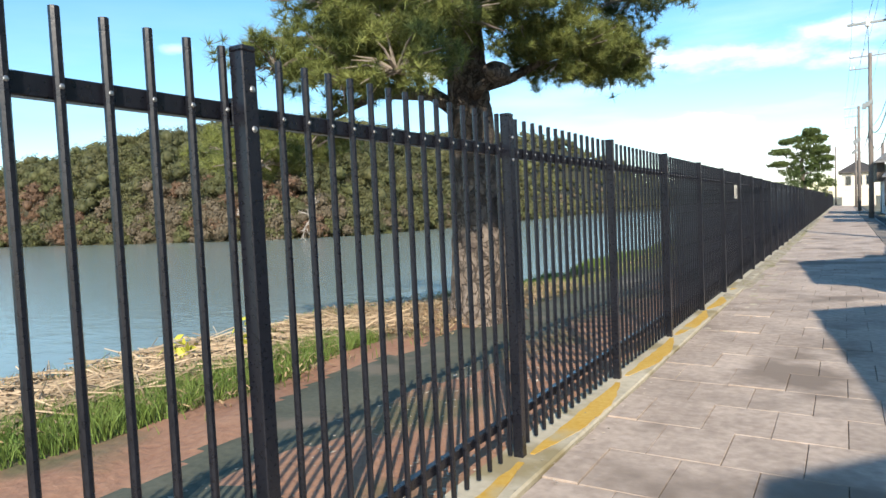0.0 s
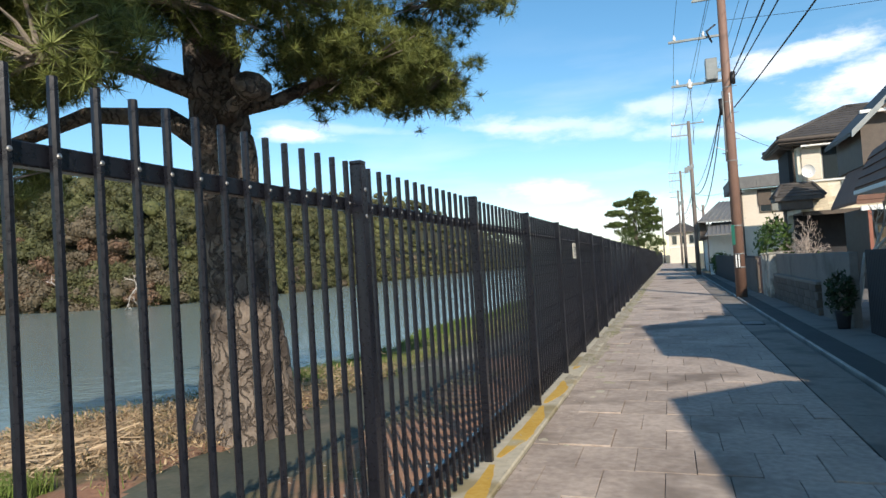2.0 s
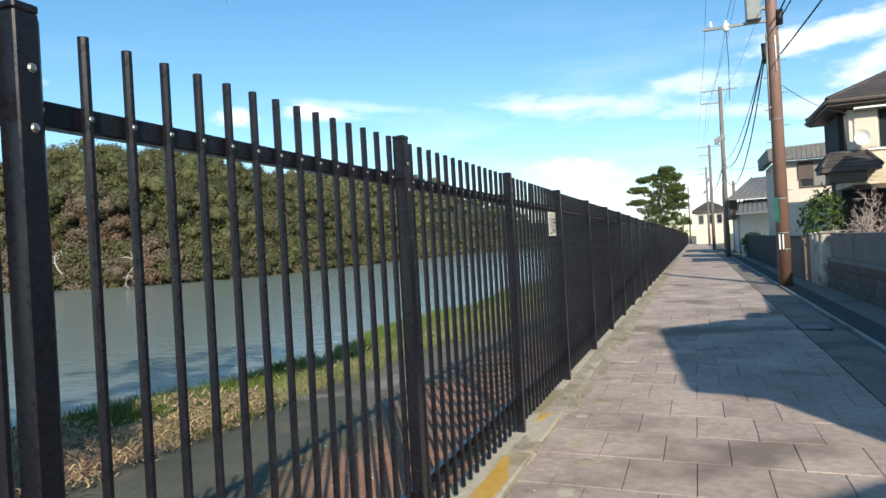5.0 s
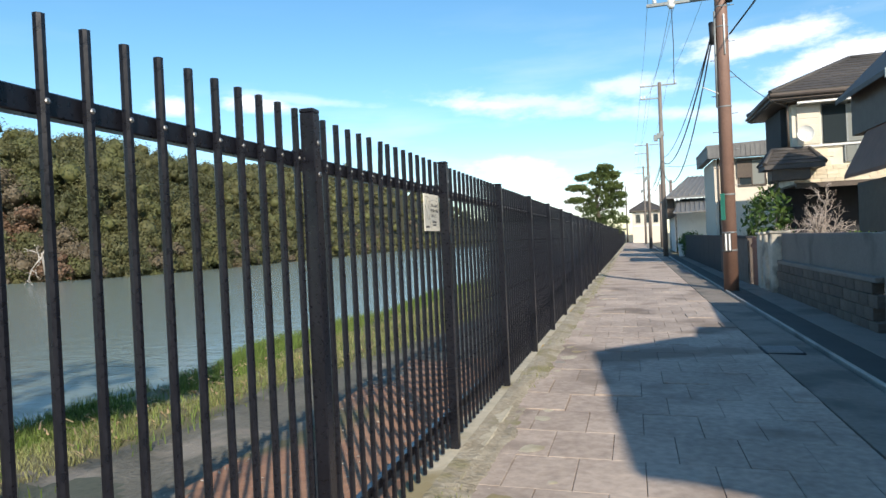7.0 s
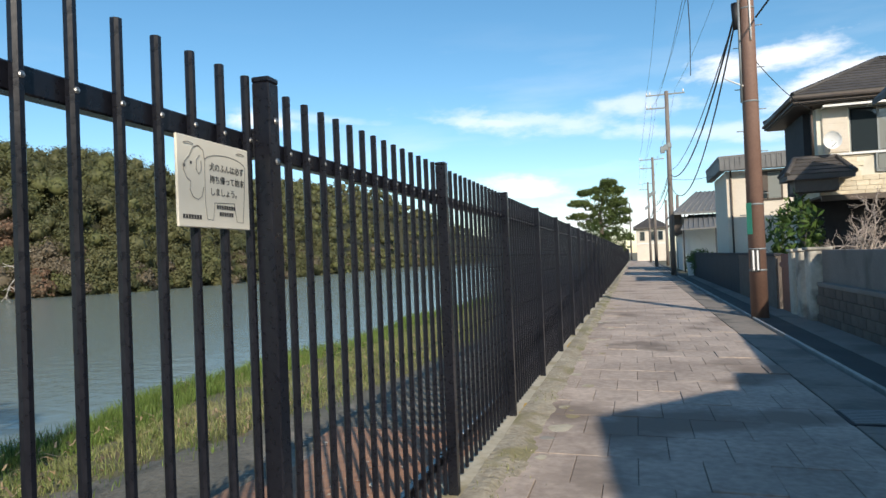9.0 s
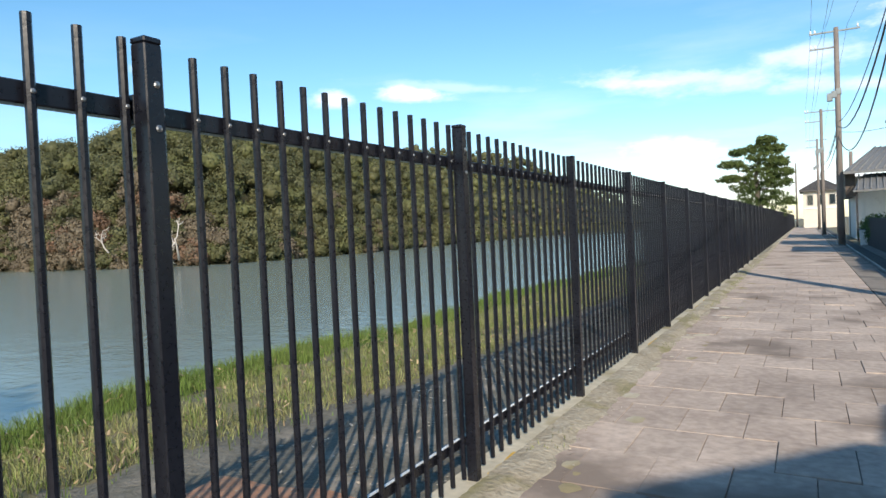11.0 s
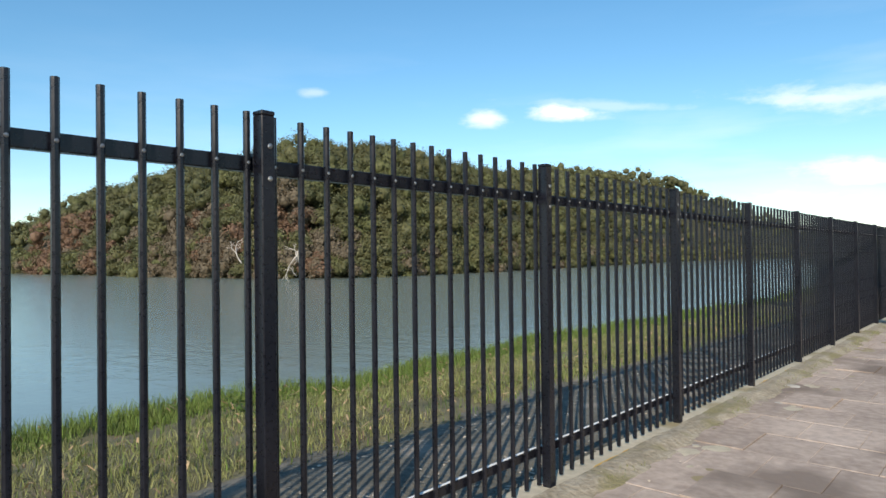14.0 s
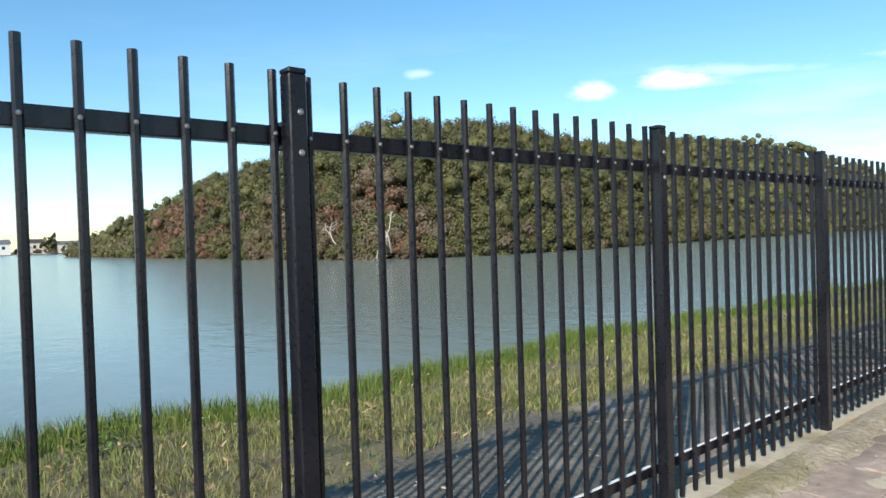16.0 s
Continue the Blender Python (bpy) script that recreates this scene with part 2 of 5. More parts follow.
POLE_GREY = surface("grey_pole", (0.16, 0.13, 0.115), (0.22, 0.19, 0.165), 2, 0.75, 0.1)
CABLE = surface("black_cable", (0.012, 0.012, 0.014), (0.02, 0.02, 0.022), 5, 0.6, 0)
METAL_GREY = surface("grey_metal", (0.20, 0.22, 0.22), (0.28, 0.30, 0.30), 5, 0.5, 0.05, metal=0.2)
WHITE = surface("white_paint", (0.74, 0.74, 0.72), (0.82, 0.81, 0.78), 2, 0.55, 0.05, c3=(0.66, 0.65, 0.60), spots=0.68)
GREEN_TAPE = surface("green_tape", (0.03, 0.20, 0.13), (0.05, 0.27, 0.18), 4, 0.5, 0.05)
# near-black of dark parts; also paints shade in the stone house's recesses
DARK = surface("near_black_and_shade", (0.020, 0.020, 0.024), (0.035, 0.034, 0.038), 3, 0.8, 0.1)
BEIGE = surface("beige_render", (0.72, 0.67, 0.55), (0.80, 0.75, 0.62), 0.9, 0.9, 0.3, 14, c3=(0.62, 0.56, 0.44), spots=0.62)
STONE_CLAD = surface("beige_stone_cladding", (0.62, 0.53, 0.38), (0.78, 0.69, 0.53), 1.6, 0.9, 0.5, 5, random_tint=0.12, stretch=(1, 1, 3))
CREAM = surface("cream_render", (0.66, 0.58, 0.48), (0.74, 0.66, 0.55), 0.8, 0.9, 0.2, 14)
ROOF = surface("dark_roof_tile", (0.055, 0.050, 0.048), (0.095, 0.085, 0.078), 3, 0.65, 0.2, 8, random_tint=0.15)
ROOF_GREY = surface("grey_roof_tile", (0.13, 0.13, 0.13), (0.20, 0.20, 0.195), 3, 0.6, 0.2, 8)
ROOF_BROWN = surface("red_brown_roof", (0.15, 0.075, 0.05), (0.20, 0.105, 0.07), 3, 0.7, 0.2, 8, random_tint=0.12)
TRIM = surface("brown_trim", (0.075, 0.056, 0.045), (0.115, 0.088, 0.068), 4, 0.6, 0.1)
WALL_GREY = surface("grey_stucco", (0.175, 0.155, 0.138), (0.235, 0.210, 0.188), 1.3, 0.92, 0.4, 18, c3=(0.135, 0.12, 0.105), spots=0.58)
BLOCK = surface("brown_block", (0.095, 0.075, 0.062), (0.145, 0.118, 0.098), 3, 0.92, 0.5, 8, random_tint=0.18)
GATE_STONE = surface("pale_gate_stone", (0.42, 0.39, 0.33), (0.58, 0.54, 0.46), 2, 0.9, 0.5, 6, c3=(0.22, 0.20, 0.17), spots=0.58)
RED_WOOD = surface("red_brown_wood", (0.22, 0.075, 0.045), (0.30, 0.11, 0.07), 3, 0.6, 0.2, stretch=(3, 3, 0.4))
SIGN = surface("cream_sign_board", (0.78, 0.74, 0.62), (0.84, 0.80, 0.68), 2, 0.5, 0.02, c3=(0.70, 0.66, 0.52), spots=0.67)
INK = surface("black_ink", (0.03, 0.03, 0.03), (0.05, 0.05, 0.05), 5, 0.7, 0)
LINE_INK = surface("grey_ink_line", (0.20, 0.19, 0.17), (0.28, 0.27, 0.24), 5, 0.7, 0)
DARK_LEAF = leafy("dark_leaf", (0.018, 0.032, 0.012), (0.035, 0.055, 0.018), 0.4)
HEDGE = leafy("hedge_leaf", (0.05, 0.10, 0.025), (0.10, 0.16, 0.04))
FERN = leafy("bright_shrub_leaf", (0.045, 0.085, 0.018), (0.085, 0.13, 0.03))
STRIP = surface("drain_strip_concrete", (0.185, 0.16, 0.135), (0.28, 0.245, 0.21), 1.4, 0.9, 0.4, 12, c3=(0.125, 0.115, 0.10), spots=0.55, placed=True)


def glass(name, tint):
    m = bpy.data.materials.new(name)
    m.use_nodes = True
    b = m.node_tree.nodes["Principled BSDF"]
    b.inputs["Base Color"].default_value = (*tint, 1)
    b.inputs["Roughness"].default_value = 0.04
    b.inputs["Specular IOR Level"].default_value = 0.7
    return m


GLASS = glass("dark_window_glass", (0.03, 0.04, 0.045))
CURTAIN = glass("curtained_glass", (0.26, 0.27, 0.25))


def water_material():
    m = bpy.data.materials.new("moat_water")
    m.use_nodes = True
    n, l = m.node_tree.nodes, m.node_tree.links
    b = n["Principled BSDF"]
    b.inputs["Base Color"].default_value = (0.205, 0.250, 0.226, 1)
    b.inputs["Roughness"].default_value, b.inputs["IOR"].default_value = 0.17, 1.33
    co = n.new("ShaderNodeTexCoord")
    h = None
    for sc, st, amp in ((1.1, (1.0, 1.6, 1), 1.0), (5.0, (1.0, 1.5, 1), 0.45)):
        ma = n.new("ShaderNodeMapping"); ma.inputs["Scale"].default_value = st
        w = n.new("ShaderNodeTexNoise"); w.inputs["Scale"].default_value, w.inputs["Detail"].default_value = sc, 4
        l.new(co.outputs["Object"], ma.inputs[0]); l.new(ma.outputs[0], w.inputs["Vector"])
        k = n.new("ShaderNodeMath"); k.operation = "MULTIPLY"; k.inputs[1].default_value = amp
        l.new(w.outputs["Fac"], k.inputs[0])
        if h:
            a = n.new("ShaderNodeMath"); a.operation = "ADD"
            l.new(h, a.inputs[0]); l.new(k.outputs[0], a.inputs[1]); h = a.outputs[0]
        else:
            h = k.outputs[0]
    bp = n.new("ShaderNodeBump"); bp.inputs["Strength"].default_value, bp.inputs["Distance"].default_value = 0.30, 0.05
    l.new(h, bp.inputs["Height"]); l.new(bp.outputs[0], b.inputs["Normal"])
    return m


WATER = water_material()


# ---- building helpers ----
def mesh_of(name, bm, material):
    me = bpy.data.meshes.new(name)
    bm.normal_update()
    bm.to_mesh(me)
    bm.free()
    for mm in material if isinstance(material, (list, tuple)) else [material]:
        me.materials.append(mm)
    return me


def part(name, bm, material, parent, label=""):
    ob = new(name, mesh_of(name, bm, material))
    ob.parent = parent
    return tagged(ob, label) if label else ob


def shared(name, me, parent, at=(0, 0, 0), turn=(0, 0, 0)):
    ob = new(name, me)
    ob.parent = parent
    ob.location, ob.rotation_euler = at, turn
    return ob


def solid(name, bm, material, label="", category="", group="", kind=""):
    return tagged(new(name, mesh_of(name, bm, material)), label, category, group, kind)


def root(name, at=(0, 0, 0), label="", category="", group="", kind=""):
    ob = new(name)
    ob.location = at
    ob.empty_display_size = 0.1
    return tagged(ob, label, category, group, kind)


def box(a, b, bevel=0.0, bm=None):
    bm = bm or bmesh.new()
    vs = bmesh.ops.create_cube(bm, size=1)["verts"]
    for v in vs:
        v.co = Vector([a[i] + (v.co[i] + 0.5) * (b[i] - a[i]) for i in range(3)])
    if bevel:
        es = list({e for v in vs for e in v.link_edges})
        bmesh.ops.bevel(bm, geom=es, offset=bevel, segments=1, affect="EDGES")
    return bm


def tube(points, radii, n=8, bm=None, cap=True):
    """A tube through points with a radius at each."""
    bm = bm or bmesh.new()
    rings = []
    for i, p in enumerate(points):
        p = Vector(p)
        d = (Vector(points[min(i + 1, len(points) - 1)]) - Vector(points[max(i - 1, 0)])).normalized()
        u = d.cross(Vector((0.3, 1, 0.2))).normalized() if abs(d.y) < 0.9 else d.cross(Vector((1, 0.1, 0.2))).normalized()
        w = d.cross(u)
        rings.append([bm.verts.new(p + radii[i] * (math.cos(2 * math.pi * k / n) * u + math.sin(2 * math.pi * k / n) * w)) for k in range(n)])
    for r1, r2 in zip(rings, rings[1:]):
        for k in range(n):
            f = bm.faces.new((r1[k], r1[(k + 1) % n], r2[(k + 1) % n], r2[k]))
            f.smooth = n > 5
    if cap:
        bm.faces.new(rings[0][::-1]); bm.faces.new(rings[-1])
    bmesh.ops.recalc_face_normals(bm, faces=bm.faces)
    return bm


def prism(poly, lo, hi, axis=1, bm=None):
    """A prism over a polygon; axis: the direction it runs in (0 x, 1 y, 2 z)."""
    bm = bm or bmesh.new()

    def at(p, q):
        c = list(p)
        c.insert(axis, q)
        return bm.verts.new(c)
    a, b = [at(p, lo) for p in poly], [at(p, hi) for p in poly]
    bm.faces.new(a), bm.faces.new(b[::-1])
    for i in range(len(a)):
        j = (i + 1) % len(a)
        bm.faces.new((a[i], b[i], b[j], a[j]))
    bmesh.ops.recalc_face_normals(bm, faces=bm.faces)
    return bm


def slab_of(corners, thick, bm=None):
    """A plate under four corners, so thick downwards."""
    bm = bm or bmesh.new()
    top = [bm.verts.new(c) for c in corners]
    bot = [bm.verts.new((c[0], c[1], c[2] - thick)) for c in corners]
    bm.faces.new(top), bm.faces.new(bot[::-1])
    for i in range(len(top)):
        j = (i + 1) % len(top)
        bm.faces.new((top[i], bot[i], bot[j], top[j]))
    bmesh.ops.recalc_face_normals(bm, faces=bm.faces)
    return bm


def raw(name, verts, faces, materials, index=None, smooth=False):
    me = bpy.data.meshes.new(name)
    me.from_pydata(verts, [], faces)
    for mm in materials:
        me.materials.append(mm)
    if index is not None:
        me.polygons.foreach_set("material_index", index)
    if smooth:
        me.polygons.foreach_set("use_smooth", [True] * len(me.polygons))
    me.update()
    return me


rng = np.random.default_rng(5)


def blades(name, spots, heights, widths, lean, material, label, category):
    """Grass: one bent blade of three triangles at each spot."""
    n = len(spots)
    ang, turn = rng.uniform(0, 2 * np.pi, n), rng.uniform(0, 2 * np.pi, n)
    side = np.stack([np.cos(ang), np.sin(ang), np.zeros(n)], 1) * widths[:, None] / 2
    off = np.stack([np.cos(turn), np.sin(turn), np.zeros(n)], 1) * (lean * rng.uniform(0.2, 1, n))[:, None] * heights[:, None]
    up = np.zeros((n, 3)); up[:, 2] = heights
    mid = spots + 0.55 * up + 0.35 * off
    tip = spots + up * np.sqrt(np.clip(1 - 0.5 * lean ** 2, 0.1, 1))[:, None] + off
    v = np.concatenate([spots - side, spots + side, mid - side * 0.7, mid + side * 0.7, tip]).tolist()
    i = np.arange(n)
    f = [tuple(q) for q in np.stack([i, i + n, i + 3 * n, i + 2 * n], 1).tolist()] + [tuple(q) for q in np.stack([i + 2 * n, i + 3 * n, i + 4 * n], 1).tolist()]
    return tagged(new(name, raw(name, v, f, [material])), label, category, kind="stuff")


# ---- ground, bank, water ----
WATER_Z = -0.62


def smooth(a, b, v):
    q = np.clip((v - a) / (b - a), 0, 1)
    return q * q * (3 - 2 * q)


def shore(y):
    """x of the waterline beside the path."""
    return -5.25 - 1.5 * smooth(-1.0, -5.0, y) + 0.22 * np.sin(0.7 * y) + 0.13 * np.sin(1.9 * y + 1)


def bank_z(x, y):
    s = shore(y)
    z = -0.03 - 0.05 * smooth(-0.5, -3.0, x) - 0.10 * smooth(-3.0, s + 1.0, x)
    z = z - 0.75 * smooth(s + 0.9, s - 0.4, x)
    return z - 1.0 * smooth(s - 0.4, s - 3, x)


def ground_sheet():
    xs = np.concatenate([[-2500, -1200, -700, -520, -440, -300, -200, -120, -60, -30, -15, -10], np.arange(-8.5, -0.1, 0.085), [-0.14, 0.0, 3.6, 5, 10, 30, 100, 400, 1200, 2500]])
    ys = np.concatenate([[-2500, -900, -300, -100, -40, -22], np.arange(-16, 12, 0.1), np.arange(12, 30, 0.2), np.arange(30, 120, 2.0), [160, 250, 330, 360, 420, 600, 1200, 2500]])
    X, Y = np.meshgrid(xs, ys)
    Z = np.where(X < -0.13, bank_z(X, Y), -0.20)
    Z = Z + np.where((X < -0.3) & (X > -8), 0.02 * np.sin(3.1 * X + 1.3 * Y) * np.sin(2.3 * Y - X) + 0.012 * np.sin(9 * X + 4 * Y), 0)
    far = np.maximum(smooth(-430, -470, X), np.maximum(smooth(345, 380, Y), smooth(-80, -160, Y)))
    Z = np.where(X < -9, Z * (1 - far) + 0.4 * far, Z)
    n, m = len(xs), len(ys)
    v = np.stack([X.ravel(), Y.ravel(), Z.ravel()], 1).tolist()
    f = [(j * n + i, j * n + i + 1, (j + 1) * n + i + 1, (j + 1) * n + i) for j in range(m - 1) for i in range(n - 1)]
    idx = []
    for j in range(m - 1):
        for i in range(n - 1):
            x, y = (xs[i] + xs[i + 1]) / 2, (ys[j] + ys[j + 1]) / 2
            edge = -2.75 + 0.75 * float(smooth(-7.5, -11.0, y)) + 0.9 * float(smooth(1.0, 6.0, y)) + 0.15 * math.sin(0.9 * y + 0.5) + 0.10 * math.sin(2.3 * y) + 0.16 * noise.noise(Vector((x * 2.5, y * 2.5, 0))) + 0.10 * noise.noise(Vector((x * 9, y * 9, 3)))
            soil = -11.0 < y < 3.6 and x > -1.45 + 0.12 * math.sin(3 * y)
            green = y < -1.5 + 0.8 * math.sin(x * 2.0)
            if not -9 < x < 0 or y > 130 or y < -22:
                idx.append(2)
            elif x > edge and not soil:
                idx.append(3 if green else 1)
            else:
                idx.append(4 if y > -3.2 + 0.9 * math.sin(x * 1.7) and x < -1.6 else 0)
    return tagged(new("ground", raw("ground", v, f, [EARTH, TRACK, GROUND, GREEN_TRACK, TURF], idx, True)), "earth bank with dark track beside the moat", "ground", kind="structure")


ground_sheet()
bm = bmesh.new()
for q in ((-2500, -2500), (-4.2, -2500), (-4.2, 2500), (-2500, 2500)):
    bm.verts.new((*q, WATER_Z))
bm.faces.new(bm.verts)
solid("water", bm, WATER, "grey-green rippled moat water", "water", kind="structure")

# kerb strip under the fence, with ochre lichen crust on top
kerb = solid("kerb", box((-0.14, -16, -0.3), (0.20, 125, 0.0), 0.012), KERB, "worn pale concrete kerb under the fence", "kerb", kind="structure")
for y0, y1, w in ((-12.6, -10.1, 0.17), (-9.95, -8.15, 0.17), (-7.9, -6.1, 0.165), (-5.9, -4.05, 0.16), (-3.9, -2.6, 0.15), (-1.7, -1.2, 0.09), (4.1, 4.5, 0.08), (8.5, 9.2, 0.12), (12.1, 12.9, 0.14), (13.2, 13.5, 0.09)):
    n = max(6, int((y1 - y0) / 0.12))
    ys = [y0 + (y1 - y0) * i / n for i in range(n + 1)]
    edge = [0.03 + w * min(1, 2.2 * min(i, n - i) / n + 0.25) * rng.uniform(0.82, 1.0) for i in range(n + 1)]
    poly = [(0.035 + 0.01 * rng.uniform(-1, 1), y) for y in ys[::-1]] + [(min(0.185, e), y) for e, y in zip(edge, ys)]
    part("lichen_patch", prism(poly, -0.002, 0.005, 2), OCHRE, kerb, "ochre lichen crust on the kerb")

# path: bed, slabs (laid last), concrete side strip, gutter, asphalt edge, apron
solid("path_bed", slab_of([(0.20, -16, -0.040), (0.20, 125, -0.040), (2.72, 125, -0.10), (2.72, -16, -0.10)], 0.15), JOINT, "dark earth joints under the path slabs", "path", kind="structure")
strip = root("side_strip", (0, 0, 0), "pale concrete drain strip along the path", "drain strip", kind="structure")
for i in range(-8, 60):
    y0 = 2.0 * i
    part("strip_slab", slab_of([(2.73, y0 + 0.006, -0.075), (2.73, y0 + 1.994, -0.075), (3.33, y0 + 1.994, -0.095), (3.33, y0 + 0.006, -0.095)], 0.14), STRIP, strip)
solid("gutter", box((3.33, -16, -0.30), (3.42, 125, -0.17)), DARK, "narrow dark open gutter slot", "gutter", kind="structure")
solid("gutter_lip", box((3.42, -16, -0.3), (3.47, 125, -0.088), 0.008), CONCRETE, "thin concrete gutter lip", "kerb", kind="structure")
solid("road_edge", slab_of([(3.47, -16, -0.105), (3.47, 125, -0.105), (3.92, 125, -0.12), (3.92, -16, -0.12)], 0.15), ASPHALT, "dark asphalt strip beside the gutter", "road", kind="structure")
solid("apron", slab_of([(3.92, -16, -0.112), (3.92, 40, -0.112), (9.5, 40, -0.10), (9.5, -16, -0.10)], 0.08), WALL_GREY, "worn concrete apron before the houses", "pavement", kind="structure")

grate = root("drain_grate", (2.92, 4.5, -0.075), "dark iron drain grate set in the strip", "drain")
part("grate_frame", box((-0.22, -0.26, -0.02), (0.22, 0.26, 0.006), 0.004), DARK, grate)
bar_me = mesh_of("grate_bar", box((-0.19, -0.012, 0), (0.19, 0.012, 0.016), 0.003), METAL_GREY)
for k in range(9):
    shared("grate_bar", bar_me, grate, (0, -0.22 + 0.055 * k, 0.004))


# ---- fence ----
def rounded_bar(h, r=0.0125, lean=0.0):
    """A square tube with rounded corners and a flat cap; lean: how far its top is bent along the fence."""
    bm = bmesh.new()
    c = r * 0.45
    prof = [(r, -c), (r, c), (c, r), (-c, r), (-r, c), (-r, -c), (-c, -r), (c, -r)]
    levels = [(0.015, 0), (h * 0.86, 0), (h, lean)] if lean else [(0.015, 0), (h, 0)]
    rings = [[bm.verts.new((x, y + d, z)) for x, y in prof] for z, d in levels]
    for a, b in zip(rings, rings[1:]):
        for k in range(8):
            bm.faces.new((a[k], a[(k + 1) % 8], b[(k + 1) % 8], b[k]))
    bm.faces.new(rings[-1]); bm.faces.new(rings[0][::-1])
    return bm


def dome(r, bm=None):
    bm = bm or bmesh.new()
    bmesh.ops.create_uvsphere(bm, u_segments=8, v_segments=5, radius=r)
    for v in bm.verts:
        v.co.x *= 0.6
    return bm


BAR_ME = mesh_of("bar", rounded_bar(1.985), BLACK)
BENT_ME = mesh_of("bar", rounded_bar(1.985, lean=0.03), BLACK)
RAIL_ME = mesh_of("rail", box((-0.022, 0.012, -0.03), (0.022, 1.988, 0.03), 0.004), BLACK)
LOW_RAIL_ME = mesh_of("rail", box((-0.02, 0.012, -0.026), (0.02, 1.988, 0.026), 0.004), BLACK)
BOLT_ME = mesh_of("bolt", dome(0.0075), BOLT)
POST_ME = mesh_of("post_shaft", box((-0.03, -0.03, -0.12), (0.03, 0.03, 1.972), 0.004), BLACK)
CAP_ME = mesh_of("post_cap", box((-0.0308, -0.0308, 1.972), (0.0308, 0.0308, 1.99), 0.004), BLACK)
BIG_BOLT_ME = mesh_of("bolt", dome(0.011), BOLT)
BRACKET_ME = mesh_of("bracket", box((-0.075, -0.026, 1.74), (-0.031, 0.026, 1.83), 0.004), BLACK)


fence = root("metal_fence", (0, 0, 0), "long black metal fence of upright bars beside the moat", "fence")


def fence_panel(bolts, bent=None):
    p = root("panel")
    p.parent = fence
    shared("rail", RAIL_ME, p, (-0.075, 0, 1.785))
    shared("rail", LOW_RAIL_ME, p, (-0.075, 0, 0.205))
    for k in range(15):
        b = shared("bar", BENT_ME if k == bent else BAR_ME, p, (-0.040, 0.070 + 0.1343 * k, 0))
        if bolts:
            shared("bolt", BOLT_ME, p, (-0.0265, 0.070 + 0.1343 * k, 1.785))
    return p


def fence_post():
    p = root("post")
    p.parent = fence
    shared("post_shaft", POST_ME, p)
    shared("post_cap", CAP_ME, p)
    shared("bracket", BRACKET_ME, p)
    for z in (1.725, 1.852):
        shared("bolt", BIG_BOLT_ME, p, (0.031, 0.006, z))
    return p


def top_scale(y):
    return (1.978 - (0.0035 if y < 0 else 0.0044) * max(-14, min(12, y))) / 1.99


post0, near0, bent0 = fence_post(), fence_panel(True), fence_panel(True, 6)
for k in range(-8, 62):
    y = 2.0 * k
    copy_thing(post0, Matrix.Translation((0, y, 0)) @ Matrix.Diagonal((1, 1, top_scale(y), 1)))
    if k < 12:
        copy_thing(bent0 if k == -1 else near0, Matrix.Translation((0, y, 0)) @ Matrix.Diagonal((1, 1, top_scale(y + 1), 1)))
for proto in (post0, near0, bent0):
    for o in (*proto.children_recursive, proto):
        bpy.data.objects.remove(o)
# thin white strips painting a bright glint line along the low rails
GLINT_ME = mesh_of("dust_streak", box((-0.009, 0.05, 0.0), (0.009, 1.95, 0.004), 0.001), WHITE)
for k in range(1, 8):
    shared("dust_streak", GLINT_ME, fence, (-0.061, 2.0 * k, 0.236 * top_scale(2.0 * k + 1)))
V, F = [], []


def plain_box(a, b):
    n = len(V)
    V.extend([(a[0], a[1], a[2]), (b[0], a[1], a[2]), (b[0], b[1], a[2]), (a[0], b[1], a[2]), (a[0], a[1], b[2]), (b[0], a[1], b[2]), (b[0], b[1], b[2]), (a[0], b[1], b[2])])
    F.extend([(n, n + 3, n + 2, n + 1), (n + 4, n + 5, n + 6, n + 7), (n, n + 1, n + 5, n + 4), (n + 1, n + 2, n + 6, n + 5), (n + 2, n + 3, n + 7, n + 6), (n + 3, n, n + 4, n + 7)])


for k in range(12, 62):
    h = top_scale(2.0 * k + 1)
    for z in (1.785, 0.205):
        plain_box((-0.097, 2.0 * k + 0.012, (z - 0.03) * h), (-0.053, 2.0 * k + 1.988, (z + 0.03) * h))
    for j in range(15):
        y = 2.0 * k + 0.070 + 0.1343 * j
        plain_box((-0.052, y - 0.012, 0.015), (-0.028, y + 0.012, 1.985 * h))
far_panels = new("far_panelling", raw("far_panelling", V, F, [BLACK]))
far_panels.parent = fence
tagged(far_panels, kind="stuff")

# notice board on the fence
sign = root("notice_board", (-0.022, -0.250, 1.62), "cream notice board with black writing wired to the fence", "sign")
part("board", box((-0.004, -0.165, -0.12), (0.004, 0.165, 0.12), 0.002), SIGN, sign)


def writing(txt, size, y, z):
    cu = bpy.data.curves.new("writing", "FONT")
    cu.body, cu.size, cu.extrude, cu.align_x = txt, size, 0.0004, "LEFT"
    cu.materials.append(INK)
    ob = new("writing", cu)
    ob.parent = sign
    ob.matrix_basis = Matrix.Translation((0.0050, y, z)) @ pose(0, 0, 0, 90, 0, 90)
    return ob


for txt, z in (("犬のふんは必ず", 0.040), ("持ち帰って始末", 0.006), ("しましょう。", -0.028)):
    writing(txt, 0.024, -0.030, z)
for y0, y1, z in ((0.0, 0.085, -0.066), (0.012, 0.075, -0.085), (-0.148, -0.075, -0.098)):
    k = y0
    while k < y1:
        part("print_bar", box((0.004, k, z), (0.0052, k + 0.008, z + 0.011)), INK, sign)
        k += 0.0115


